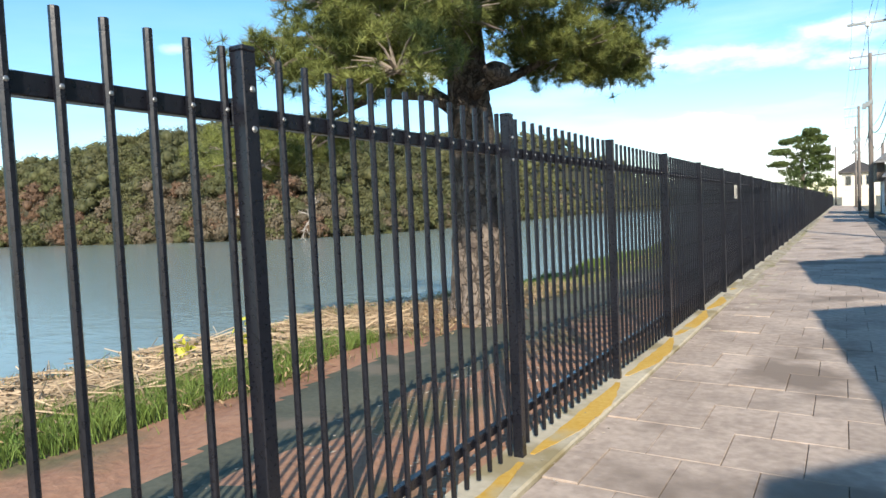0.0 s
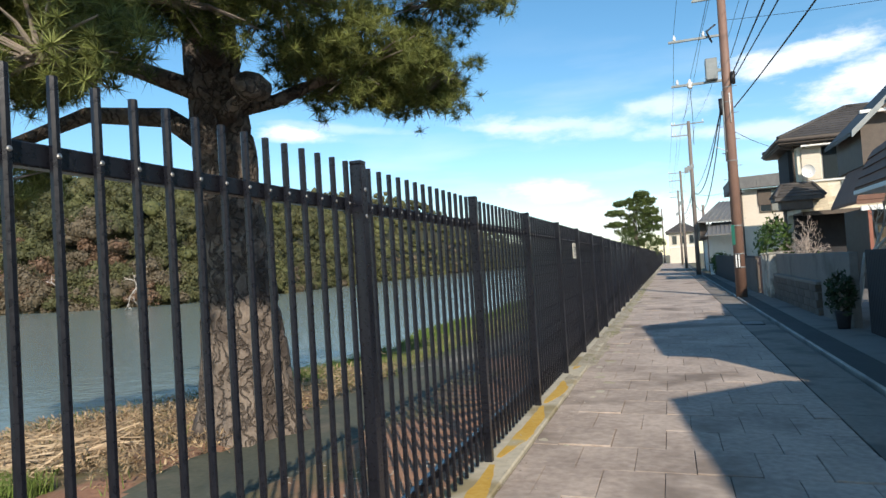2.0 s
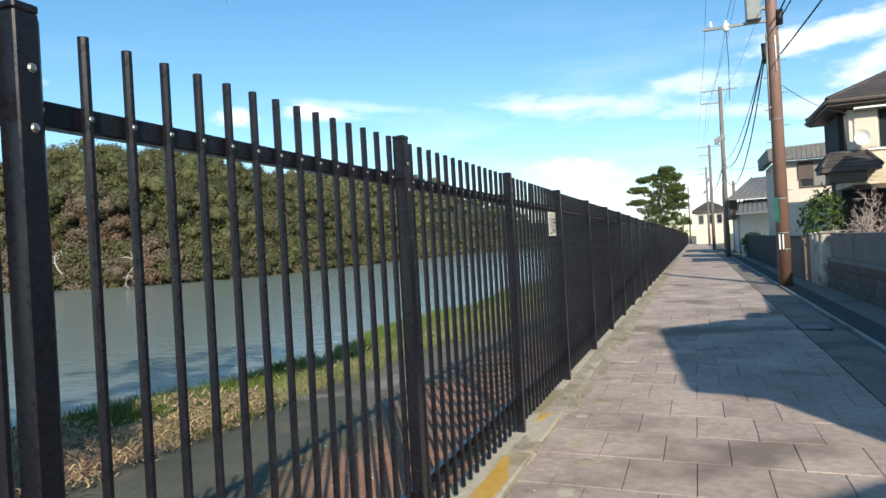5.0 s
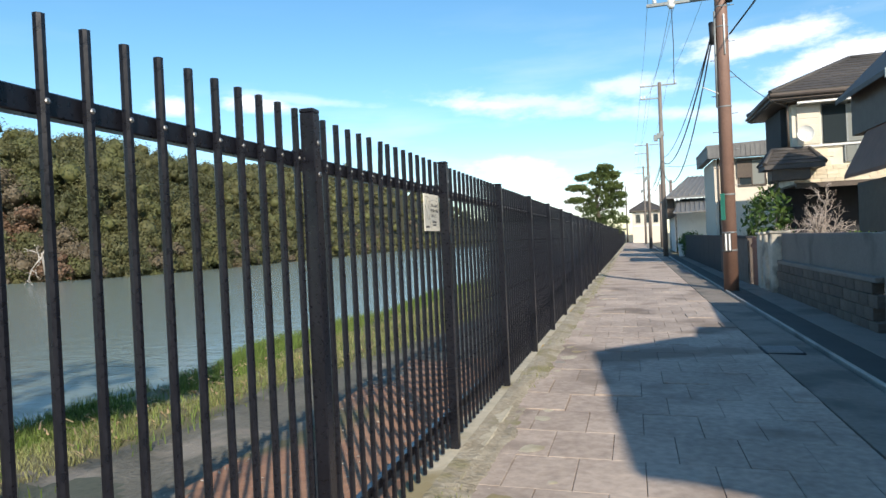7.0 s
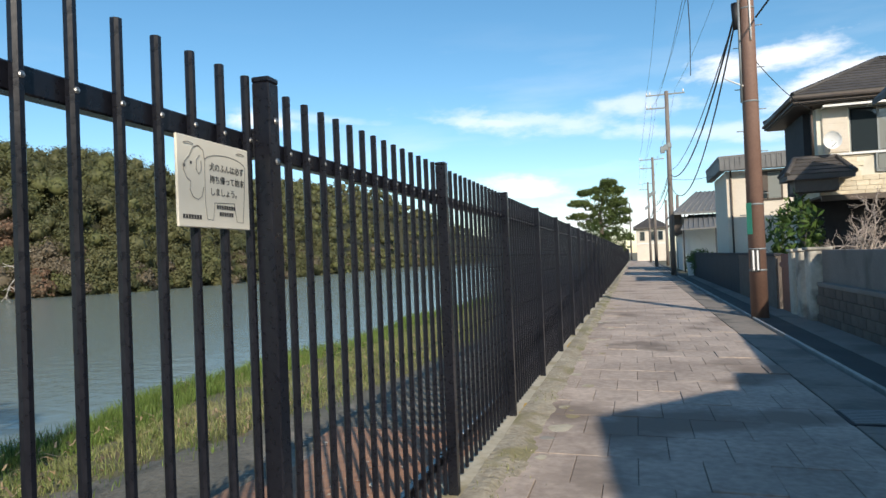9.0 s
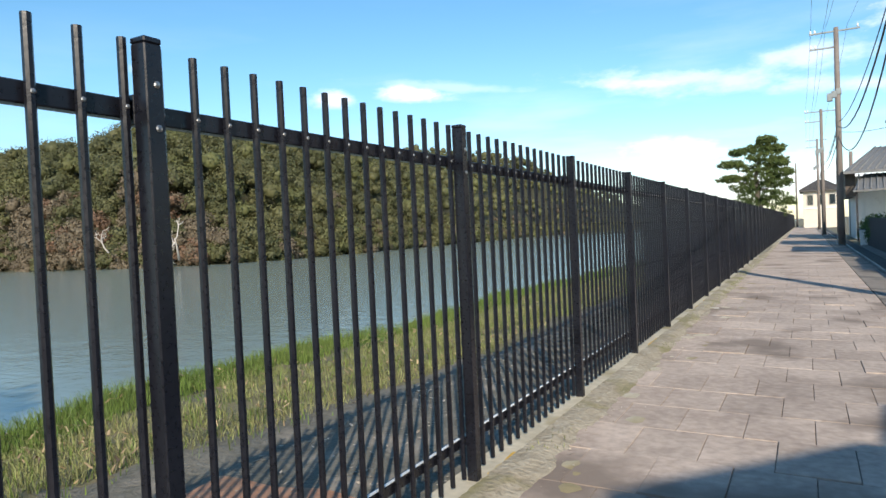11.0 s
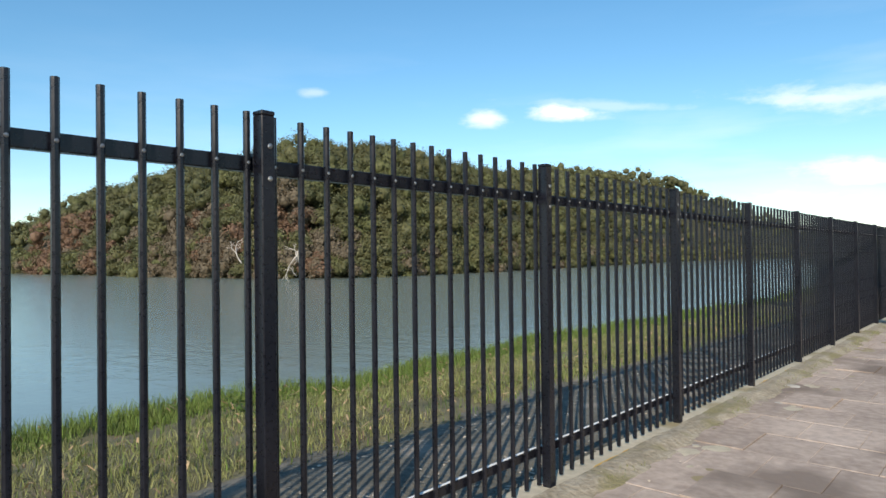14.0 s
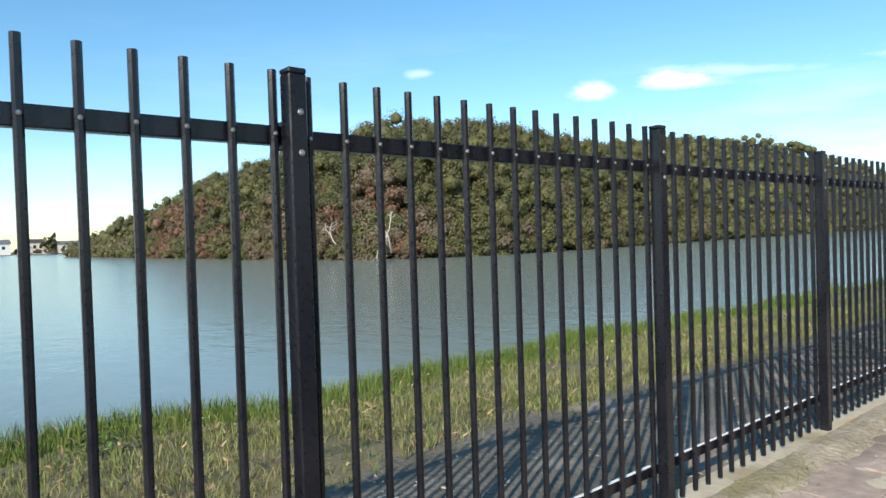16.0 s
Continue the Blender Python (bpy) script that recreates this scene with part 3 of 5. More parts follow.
def outline(points, r=0.0012):
    return tube(points, [r] * len(points), 5)


arc = [(0.0045, -0.050 + 0.195 * (1 - math.cos(a)) / 2, 0.062 + 0.024 * math.sin(a)) for a in np.linspace(0, math.pi, 14)]
part("print_line", outline(arc), LINE_INK, sign)
part("print_line", outline([(0.0045, -0.050, 0.062), (0.0045, -0.052, -0.05), (0.0045, -0.045, -0.096), (0.0045, -0.018, -0.098), (0.0045, -0.010, -0.05), (0.0045, 0.085, -0.046), (0.0045, 0.096, -0.098), (0.0045, 0.128, -0.1), (0.0045, 0.138, -0.02), (0.0045, 0.145, 0.062)]), LINE_INK, sign)
HEAD = [(-0.050, 0.062), (-0.056, 0.090), (-0.078, 0.100), (-0.100, 0.092), (-0.116, 0.068), (-0.136, 0.050), (-0.142, 0.030), (-0.128, 0.008), (-0.112, 0.000), (-0.116, -0.022), (-0.104, -0.040), (-0.082, -0.046), (-0.066, -0.036), (-0.058, -0.010)]
EAR = [(-0.072, 0.074), (-0.086, 0.060), (-0.088, 0.034), (-0.076, 0.022), (-0.066, 0.036), (-0.066, 0.060)]
for line in (HEAD, EAR):
    part("print_line", outline([(0.0045, y, z) for y, z in line], 0.0015), LINE_INK, sign)
part("print_dot", box((0.004, -0.112, 0.046), (0.0052, -0.106, 0.054)), INK, sign)
part("print_dot", box((0.004, -0.142, 0.036), (0.0052, -0.134, 0.044)), INK, sign)
for y in (-0.12, 0.12):
    part("wire_tie", tube([(0.006, y - 0.02, 0.1), (0.008, y, 0.103), (0.006, y + 0.02, 0.1)], [0.001] * 3, 5), INK, sign)

def scatter(n, y0, y1, x0, x1):
    y = rng.uniform(y0, y1, n)
    x = x0(y) + (x1(y) - x0(y)) * rng.uniform(0, 1, n)
    return np.stack([x, y, bank_z(x, y) - 0.01], 1)


def patchy(p, sc, cut, seed):
    keep = [noise.noise(Vector((q[0] * sc, q[1] * sc, seed))) > cut for q in p]
    return p[np.array(keep)]



# rough soil and litter along the kerb
ys_, xs_ = np.arange(-15, 40, 0.05), np.linspace(0.05, 0.46, 13)
V, F = [], []
for y in ys_:
    wide = 0.16 + 0.13 * float(smooth(-3.5, -0.5, y)) + 0.07 * noise.noise(Vector((y * 0.9, 1.0, 0))) + 0.05 * noise.noise(Vector((y * 4.0, 2.0, 0)))
    for x in xs_:
        z = 0.010 + 0.010 * noise.noise(Vector((x * 14, y * 14, 0))) + 0.012 * noise.noise(Vector((x * 4, y * 2, 5)))
        cover = noise.noise(Vector((x * 3, y * 0.8, 9))) + 0.25
        z -= 0.05 * max(0.0, (x - wide) / 0.08) + (0.02 if y < -2.5 else 0.0) + 0.03 * max(0, -cover)
        z -= 0.026 * float(smooth(0.17, 0.26, x))
        V.append((x, y, z))
n = len(xs_)
F = [(j * n + i, j * n + i + 1, (j + 1) * n + i + 1, (j + 1) * n + i) for j in range(len(ys_) - 1) for i in range(n - 1)]
tagged(new("verge_soil", raw("verge_soil", V, F, [VERGE], None, True)), "crumbled soil and moss along the kerb", "soil", kind="stuff")
y = rng.uniform(-13, 26, 5200)
x = np.concatenate([rng.uniform(-1.6, -0.16, 3800), np.abs(rng.normal(0.30, 0.10, 1400))])
z = np.where(x < 0, bank_z(x, y) + 0.008, np.where(x < 0.2, 0.012, -0.012))
c = np.stack([x, y, z], 1)
a = rng.uniform(0, 6.283, len(x))
e1 = np.stack([np.cos(a), np.sin(a), rng.uniform(-0.3, 0.3, len(x))], 1) * rng.uniform(0.008, 0.03, (len(x), 1)) * np.where(x < 0, 1, 0.5)[:, None]
e2 = np.stack([-np.sin(a), np.cos(a), rng.uniform(-0.3, 0.3, len(x))], 1) * rng.uniform(0.004, 0.014, (len(x), 1)) * np.where(x < 0, 1, 0.6)[:, None]
i = np.arange(len(x))
tagged(new("leaf_litter", raw("leaf_litter", np.concatenate([c - e1, c + e2, c + e1, c - e2]).tolist(), [tuple(q) for q in np.stack([i, i + len(x), i + 2 * len(x), i + 3 * len(x)], 1).tolist()], [PALE_BITS])), "pale fallen leaves and chips along the fence", "litter", kind="stuff")
y = rng.uniform(-1, 26, 2600)
p = np.stack([np.abs(rng.normal(0.17, 0.07, len(y))) + 0.03, y, np.full(len(y), 0.0)], 1)
p = patchy(p, 1.4, 0.05, 21)
blades("kerb_moss_grass", p, rng.uniform(0.01, 0.05, len(p)), rng.uniform(0.003, 0.007, len(p)), np.full(len(p), 0.8), DRY, "sparse dry grass tufts growing on the kerb", "grass")
V, F = [], []
for k in range(70):
    cx, cy, r = abs(rng.normal(0.42, 0.12)) + 0.08, rng.uniform(-6, 24), rng.uniform(0.03, 0.12)
    m_ = 10
    b = len(V)
    zz = -0.0185 - 0.022 * (cx - 0.2)
    V.append((cx, cy, zz + 0.006))
    for j in range(m_):
        q = 6.283 * j / m_
        rr = r * rng.uniform(0.6, 1.1)
        V.append((cx + rr * math.cos(q), cy + 1.2 * rr * math.sin(q), zz - 0.003))
    F += [(b, b + 1 + j, b + 1 + (j + 1) % m_) for j in range(m_)]
tagged(new("mortar_crumbs", raw("mortar_crumbs", V, F, [KERB], None, True)), "pale worn mortar patches on the slabs", "mortar", kind="stuff")

# small stones and crumbs along the kerb
stone_me = []
for s in range(3):
    bm = bmesh.new()
    bmesh.ops.create_icosphere(bm, subdivisions=2, radius=1)
    for v in bm.verts:
        v.co *= 1 + 0.25 * noise.noise(v.co * 1.5 + Vector((s * 9, 0, 0)))
        v.co.z *= 0.35
    stone_me.append(mesh_of("loose_stone", bm, CONCRETE))
for k, (x, y, r) in enumerate(((0.30, 12.35, 0.11), (0.42, 11.4, 0.06), (0.33, 9.5, 0.05), (0.36, 3.4, 0.07), (0.30, 1.6, 0.06), (0.34, 6.3, 0.05), (0.5, 14.2, 0.06), (0.3, 16.0, 0.05))):
    o = tagged(new("loose_stone", stone_me[k % 3]), "pale flat stone lying by the kerb", "stone", "stones by the kerb")
    o.location, o.scale, o.rotation_euler = (x, y, -0.03), (r, r * 0.8, r * 0.5), (0, 0, k)


# ---- plants of the bank ----
p = np.concatenate([scatter(70000, -2.5, 22, lambda y: shore(y) + 0.0, lambda y: shore(y) + 1.5), scatter(6500, -2.0, 22, lambda y: shore(y) + 1.2, lambda y: -2.4 + 0.8 * smooth(1, 6, y)), scatter(9000, 22, 62, lambda y: shore(y), lambda y: shore(y) + 1.3), scatter(3000, -16, -2.5, lambda y: shore(y) + 0.3, lambda y: shore(y) + 1.2)])
p = patchy(p, 0.8, -0.35, 1)
blades("green_reeds", p, rng.uniform(0.35, 1.0, len(p)) * (0.14 + 0.14 * smooth(1.6, 0.6, p[:, 0] - shore(p[:, 1]))), rng.uniform(0.005, 0.011, len(p)) * (1 + (p[:, 1] > 20)), np.full(len(p), 0.45), GRASS, "tall green grass along the waterline", "grass")
p = np.concatenate([scatter(68000, -2.6, 20, lambda y: shore(y) + 0.7, lambda y: -2.75 + 0.95 * smooth(1, 6, y)), scatter(7000, 20, 60, lambda y: shore(y) + 0.9, lambda y: -2.6 + 0.95 * smooth(1, 6, y))])
p = patchy(p, 0.9, -0.28, 5)
blades("dry_grass", p, rng.uniform(0.03, 0.15, len(p)), rng.uniform(0.004, 0.009, len(p)) * (1 + (p[:, 1] > 20)), np.full(len(p), 0.9), DRY, "short dry straw-coloured grass on the bank", "grass")
p = np.concatenate([scatter(30000, -16, -6.8, lambda y: -4.15 + 0 * y, lambda y: -3.0 + 0.35 * smooth(-9.0, -6.8, y) * -1), scatter(2500, -16, 20, lambda y: shore(y) + 0.8, lambda y: -2.6 + 0.95 * smooth(1, 6, y))])
p = patchy(p, 0.8, -0.30, 9)
blades("bank_grass", p, rng.uniform(0.07, 0.24, len(p)), rng.uniform(0.005, 0.011, len(p)), np.full(len(p), 0.6), GRASS, "green grass tufts on the earth bank", "grass")
p = np.concatenate([scatter(11000, -16, -4.0, lambda y: shore(y) + 0.4, lambda y: -4.0 + 0 * y), scatter(3000, -16, -3.0, lambda y: -4.2 + 0 * y, lambda y: -2.7 + 0 * y), scatter(9000, -6.5, -0.5, lambda y: shore(y) + 0.7, lambda y: -2.6 + 0 * y), scatter(2500, -7, 20, lambda y: shore(y) + 0.8, lambda y: -2.7 + 0.95 * smooth(1, 6, y))])
p = patchy(p, 0.9, -0.22, 13)
p[:, 2] += rng.uniform(0, 0.14, len(p))
blades("straw_litter", p, rng.uniform(0.03, 0.08, len(p)), rng.uniform(0.012, 0.022, len(p)), np.full(len(p), 1.0) * rng.uniform(2.5, 5.5, len(p)), STRAW, "heap of cut dry reed stems on the bank", "straw")


def reed_stems(n):
    """Cut reed stems lying about: thin three-sided rods, a few rising from the heap."""
    y = rng.uniform(-15.5, -5.2, n)
    x = shore(y) + 0.35 + (-3.75 - shore(y) - 0.35) * rng.uniform(0, 1, n) ** 0.9
    c = np.stack([x, y, bank_z(x, y) + rng.uniform(0.0, 0.13, n)], 1)
    keep = np.array([noise.noise(Vector((q[0] * 0.8, q[1] * 0.8, 4.0))) > -0.25 for q in c])
    c = c[keep]
    m = len(c)
    a = rng.normal(0.5, 0.9, m)
    d = np.stack([np.cos(a), np.sin(a), rng.normal(0.02, 0.13, m)], 1) * (rng.uniform(0.12, 0.5, m))[:, None]
    w = rng.uniform(0.004, 0.010, (m, 1))
    side = np.stack([-np.sin(a), np.cos(a), np.zeros(m)], 1) * w
    up = np.zeros((m, 3)); up[:, 2] = w[:, 0] * 1.6
    v = np.concatenate([c - d - side, c - d + side, c - d + up, c + d - side, c + d + side, c + d + up])
    i = np.arange(m)
    f = np.concatenate([np.stack([i, i + 2 * m, i + 5 * m, i + 3 * m], 1), np.stack([i + 2 * m, i + m, i + 4 * m, i + 5 * m], 1)]).tolist()
    return tagged(new("reed_stems", raw("reed_stems", v.tolist(), [tuple(q) for q in f], [PALE_REED])), "pale cut reed stems lying across the bank", "reeds", kind="stuff")


reed_stems(3000)


def leafy_plant(name, at, n, spread, size, material, label, category, height=0.35):
    q = rng.normal(0, 1, (n, 3)) * (spread, spread, height / 3) + (at[0], at[1], at[2] + height / 2)
    d = rng.normal(0, 1, (n, 3)); d /= np.linalg.norm(d, axis=1)[:, None]
    e = np.cross(d, rng.normal(0, 1, (n, 3))); e /= np.linalg.norm(e, axis=1)[:, None]
    s = size * rng.uniform(0.6, 1.2, (n, 1))
    v = np.concatenate([q - d * s, q + e * s * 0.45, q + d * s, q - e * s * 0.45]).tolist()
    i = np.arange(n)
    f = [tuple(r) for r in np.stack([i, i + n, i + 2 * n, i + 3 * n], 1).tolist()]
    return tagged(new(name, raw(name, v, f, [material])), label, category, kind="stuff")


leafy_plant("yellow_weed", (-4.6, -7.7, -0.12), 60, 0.13, 0.07, YELLOW, "bright yellow leafy weed among the straw", "weed", 0.3)
leafy_plant("yellow_weed", (-4.9, -8.5, -0.12), 45, 0.12, 0.07, YELLOW, "bright yellow leafy weed among the straw", "weed", 0.25)
leafy_plant("dark_bush", (-3.6, 8.2, -0.15), 160, 0.13, 0.03, HEDGE, "low dark weed bush in the dry grass", "bush", 0.2)


# ---- pines ----
def tufts(centres, size, per, material, name, parent, width=0.004, up=0.55):
    """Needle tufts: thin triangles spreading from each centre, more upwards than down."""
    n = len(centres) * per
    c = np.repeat(np.asarray(centres), per, 0)
    d = rng.normal(0, 1, (n, 3)); d[:, 2] += up
    d /= np.linalg.norm(d, axis=1)[:, None]
    e = np.cross(d, rng.normal(0, 1, (n, 3))); e /= np.linalg.norm(e, axis=1)[:, None]
    ln = size * rng.uniform(0.7, 1.15, (n, 1))
    v = np.concatenate([c - e * width, c + e * width, c + d * ln]).tolist()
    i = np.arange(n)
    f = [tuple(q) for q in np.stack([i, i + n, i + 2 * n], 1).tolist()]
    ob = new(name, raw(name, v, f, [material]))
    ob.parent = parent
    return ob


def in_pad(centre, radii, n):
    """Points through a flattened mass, denser at its skin."""
    d = rng.normal(0, 1, (n, 3)); d /= np.linalg.norm(d, axis=1)[:, None]
    r = rng.uniform(0.25, 1, (n, 1)) ** 0.5
    bump_ = np.array([1 + 0.30 * noise.noise(Vector(q * 2.1) + Vector(centre)) for q in d])[:, None]
    return np.asarray(centre) + d * r * bump_ * np.asarray(radii)


def near_pine():
    t = root("pine_tree", (-2.9, -5.0, -0.1), "old pine with thick plated bark leaning over the bank", "tree")
    at = Vector((2.9, 5.0, 0.1))
    line = [((-2.79, -4.97, -0.15), 0.60), ((-2.80, -4.97, 0.12), 0.52), ((-2.80, -4.98, 0.4), 0.46), ((-2.81, -5.0, 0.9), 0.42), ((-2.82, -5.05, 1.6), 0.36), ((-2.80, -5.12, 2.3), 0.31), ((-2.76, -5.24, 2.9), 0.295), ((-2.72, -5.38, 3.35), 0.28), ((-2.65, -5.5, 4.1), 0.23), ((-2.4, -5.4, 5.0), 0.19), ((-2.5, -5.2, 6.2), 0.10)]
    bm = bmesh.new()
    pts = []
    for (a, ra), (b, rb) in zip(line, line[1:]):
        a, b = Vector(a), Vector(b)
        steps = max(2, int((b - a).length / 0.05))
        pts += [(a.lerp(b, i / steps), ra + (rb - ra) * i / steps) for i in range(steps)]
    N = 56
    rings = []
    for c, r in pts:
        ring = []
        for k in range(N):
            a = 2 * math.pi * k / N
            d = Vector((math.cos(a), math.sin(a), 0))
            q = c + d * r
            cell = noise.voronoi(Vector((q.x * 6.5, q.y * 6.5, q.z * 2.4)) + 0.35 * noise.noise_vector(q * 3.0))[0]
            crack = min(0.16, (cell[1] - cell[0]))
            fl = 0.07 * max(0, 0.7 - c.z) * math.sin(5 * a + 0.7)
            ring.append(bm.verts.new(c + at + d * (r + 0.30 * (crack - 0.16) + fl + 0.03 * noise.noise(q * 2.0))))
        rings.append(ring)
    for r1, r2 in zip(rings, rings[1:]):
        for k in range(N):
            bm.faces.new((r1[k], r1[(k + 1) % N], r2[(k + 1) % N], r2[k])).smooth = True
    part("trunk", bm, BARK, t)
    limbs = [([(-2.75, -5.3, 2.75), (-3.2, -5.5, 3.12), (-3.9, -5.8, 3.18), (-4.6, -6.2, 2.85), (-5.6, -6.4, 2.50)], 0.125),
             ([(-2.75, -5.5, 3.3), (-3.3, -5.8, 3.55), (-4.2, -6.4, 3.85), (-5.1, -7.0, 3.9)], 0.11),
             ([(-2.6, -5.4, 3.05), (-2.4, -5.55, 3.12), (-2.14, -5.62, 3.25)], 0.11),
             ([(-2.6, -5.3, 3.15), (-2.25, -5.05, 3.25), (-1.9, -4.7, 3.5), (-1.5, -4.4, 3.7), (-1.1, -4.0, 3.7)], 0.085),
             ([(-2.5, -5.6, 3.6), (-2.4, -6.3, 3.8), (-2.6, -7.3, 3.95), (-2.8, -8.2, 3.95)], 0.12),
             ([(-2.55, -5.4, 4.6), (-1.7, -5.3, 5.0), (-0.8, -5.0, 5.1)], 0.09),
             ([(-2.6, -5.4, 4.3), (-3.6, -5.2, 4.9), (-4.9, -5.0, 5.2)], 0.09),
             ([(-2.45, -5.3, 5.2), (-2.2, -6.2, 5.6), (-2.2, -7.2, 5.8)], 0.07),
             # unseen limb, added to carry the pad that shades the trunk
             ([(-2.5, -5.5, 4.1), (-1.5, -7.3, 4.7), (-0.4, -9.4, 4.5)], 0.11)]
    for pl, r in limbs:
        part("limb", tube([Vector(q) + at for q in pl], [r * (1 - 0.75 * i / (len(pl) - 1)) for i in range(len(pl))], 10), BARK, t)
    bm = bmesh.new()
    bmesh.ops.create_icosphere(bm, subdivisions=3, radius=0.16)
    for v in bm.verts:
        v.co = Vector((v.co.x * 1.1, v.co.y * 1.1, v.co.z * 0.85)) * (1 + 0.3 * noise.noise(v.co * 7)) + Vector((-2.14, -5.62, 3.25)) + at
    part("burl", bm, BARK, t)
    pads = [((-2.3, -7.7, 3.10), (0.75, 0.7, 0.42), 330), ((-3.0, -7.7, 3.05), (0.6, 0.6, 0.36), 220), ((-2.9, -6.9, 3.25), (0.6, 0.6, 0.36), 240), ((-1.6, -4.5, 3.66), (0.85, 0.9, 0.48), 1000), ((-1.1, -4.0, 3.54), (0.62, 0.70, 0.40), 640), ((-1.9, -5.6, 4.2), (1.0, 1.0, 0.6), 760), ((-2.2, -6.6, 3.85), (0.9, 0.9, 0.50), 620), ((-2.7, -7.4, 3.62), (0.8, 0.8, 0.46), 560), ((-2.7, -8.1, 3.75), (0.7, 0.7, 0.42), 300),
            ((-3.5, -7.0, 3.45), (0.7, 0.7, 0.42), 280), ((-4.1, -6.6, 3.7), (0.8, 0.8, 0.42), 300), ((-5.9, -6.3, 2.50), (1.0, 0.9, 0.42), 620), ((-4.9, -6.2, 2.58), (0.8, 0.7, 0.34), 260), ((-4.9, -7.2, 2.32), (0.6, 0.6, 0.30), 200), ((-3.5, -8.2, 3.2), (0.45, 0.45, 0.32), 150), ((-2.3, -8.2, 4.25), (0.7, 0.7, 0.42), 240),
            # the last pad here is out of view, added to shade the trunk's middle
            ((-0.9, -5.0, 5.0), (1.2, 1.2, 0.55), 400), ((-4.6, -5.0, 5.1), (1.2, 1.2, 0.55), 360), ((-2.4, -7.0, 5.1), (1.1, 1.0, 0.5), 360), ((-2.4, -5.2, 6.2), (1.4, 1.3, 0.7), 400), ((-3.2, -5.7, 4.6), (1.0, 1.0, 0.55), 360), ((-0.7, -4.3, 4.35), (0.8, 0.8, 0.45), 520), ((-0.35, -9.4, 4.45), (0.75, 0.7, 0.52), 560)]
    cs = np.concatenate([np.repeat(in_pad(c, r, max(6, n // 9)), 9, 0) for c, r, n in pads]) + np.array(at)
    cs = cs + rng.normal(0, 1, cs.shape) * (0.085, 0.085, 0.055)
    tufts(cs, 0.132, 46, NEEDLE, "crown", t, 0.0036)
    bm = bmesh.new()
    for c, r, n in pads:
        for q in in_pad(c, r, max(10, n // 14)) + np.array(at):
            a = Vector(c) + at + Vector((0, 0, -0.15))
            tube([a, a.lerp(Vector(q), 0.5) + Vector((0, 0, 0.05)), q], [0.022, 0.013, 0.005], 5, bm)
    tagged(part("twig_mass", bm, BRANCH, t), kind="stuff")


near_pine()


def far_pine():
    t = root("clipped_pine", (-2.0, 65.0, -0.1), "clipped pine in layered pads beyond the fence", "tree")
    part("trunk", tube([(0, 0, 0), (0.2, 0, 2.5), (-0.1, 0.1, 5), (0.6, 0, 8)], [0.3, 0.24, 0.17, 0.06], 10), BARK, t)
    pads = [((0.9, 0, 8.2), (0.9, 0.9, 0.38)), ((0.2, 0.4, 7.6), (1.2, 1.0, 0.4)), ((1.5, 0.3, 7.5), (0.9, 0.9, 0.35)), ((-1.3, 0, 7.35), (0.8, 0.8, 0.3)), ((0.6, 0, 6.8), (1.6, 1.2, 0.42)), ((-2.0, -0.2, 6.35), (1.1, 0.9, 0.32)), ((1.7, 0, 6.3), (1.1, 1.0, 0.4)), ((0, 0, 5.9), (1.6, 1.2, 0.42)), ((-2.1, 0, 5.1), (1.1, 0.9, 0.32)), ((1.9, 0, 5.4), (1.2, 1.0, 0.4)), ((0.2, 0, 5.0), (1.8, 1.3, 0.45)), ((-0.9, 0, 4.3), (1.5, 1.2, 0.42)), ((1.6, 0, 4.5), (1.4, 1.1, 0.42)), ((0.4, 0, 3.6), (2.2, 1.4, 0.5)), ((-1.0, 0, 2.9), (1.8, 1.3, 0.5)), ((1.5, 0, 3.0), (1.6, 1.2, 0.5)), ((0.3, 0, 2.0), (2.6, 1.5, 0.6))]
    cs = np.concatenate([in_pad(c, r, 130) for c, r in pads])
    tufts(cs, 0.30, 16, NEEDLE_FAR, "crown", t, 0.035, 0.8)
    for c, r in pads[::2]:
        part("limb", tube([(0.1, 0, c[2] - 0.5), (c[0] * 0.5, c[1], c[2] - 0.35), c], [0.09, 0.07, 0.04], 6), BARK, t)


far_pine()


# ---- wooded island mound ----
def island_z(x, y):
    """Ground of the mound: zero at its shore, a corner near (-48, 44)."""
    dx = (-46 - 0.19 * np.maximum(y - 44, 0) + 0.33 * np.maximum(y - 230, 0)) - x
    dy = y - (44.5 + 0.055 * np.maximum(-48 - x, 0))
    d = -np.log(np.exp(-dx / 9) + np.exp(-dy / 9)) * 9
    west = smooth(-262, -140, x)
    top = (8.8 + 13.3 * west) * 0.965 * (1 + 0.05 * smooth(60, 95, y) + 0.74 * smooth(130, 290, y)) * (1 - 0.72 * smooth(235, 400, y))
    return np.where(d > 0, WATER_Z + top * (1 - np.exp(-np.maximum(d, 0) / 16)), -3.0), d


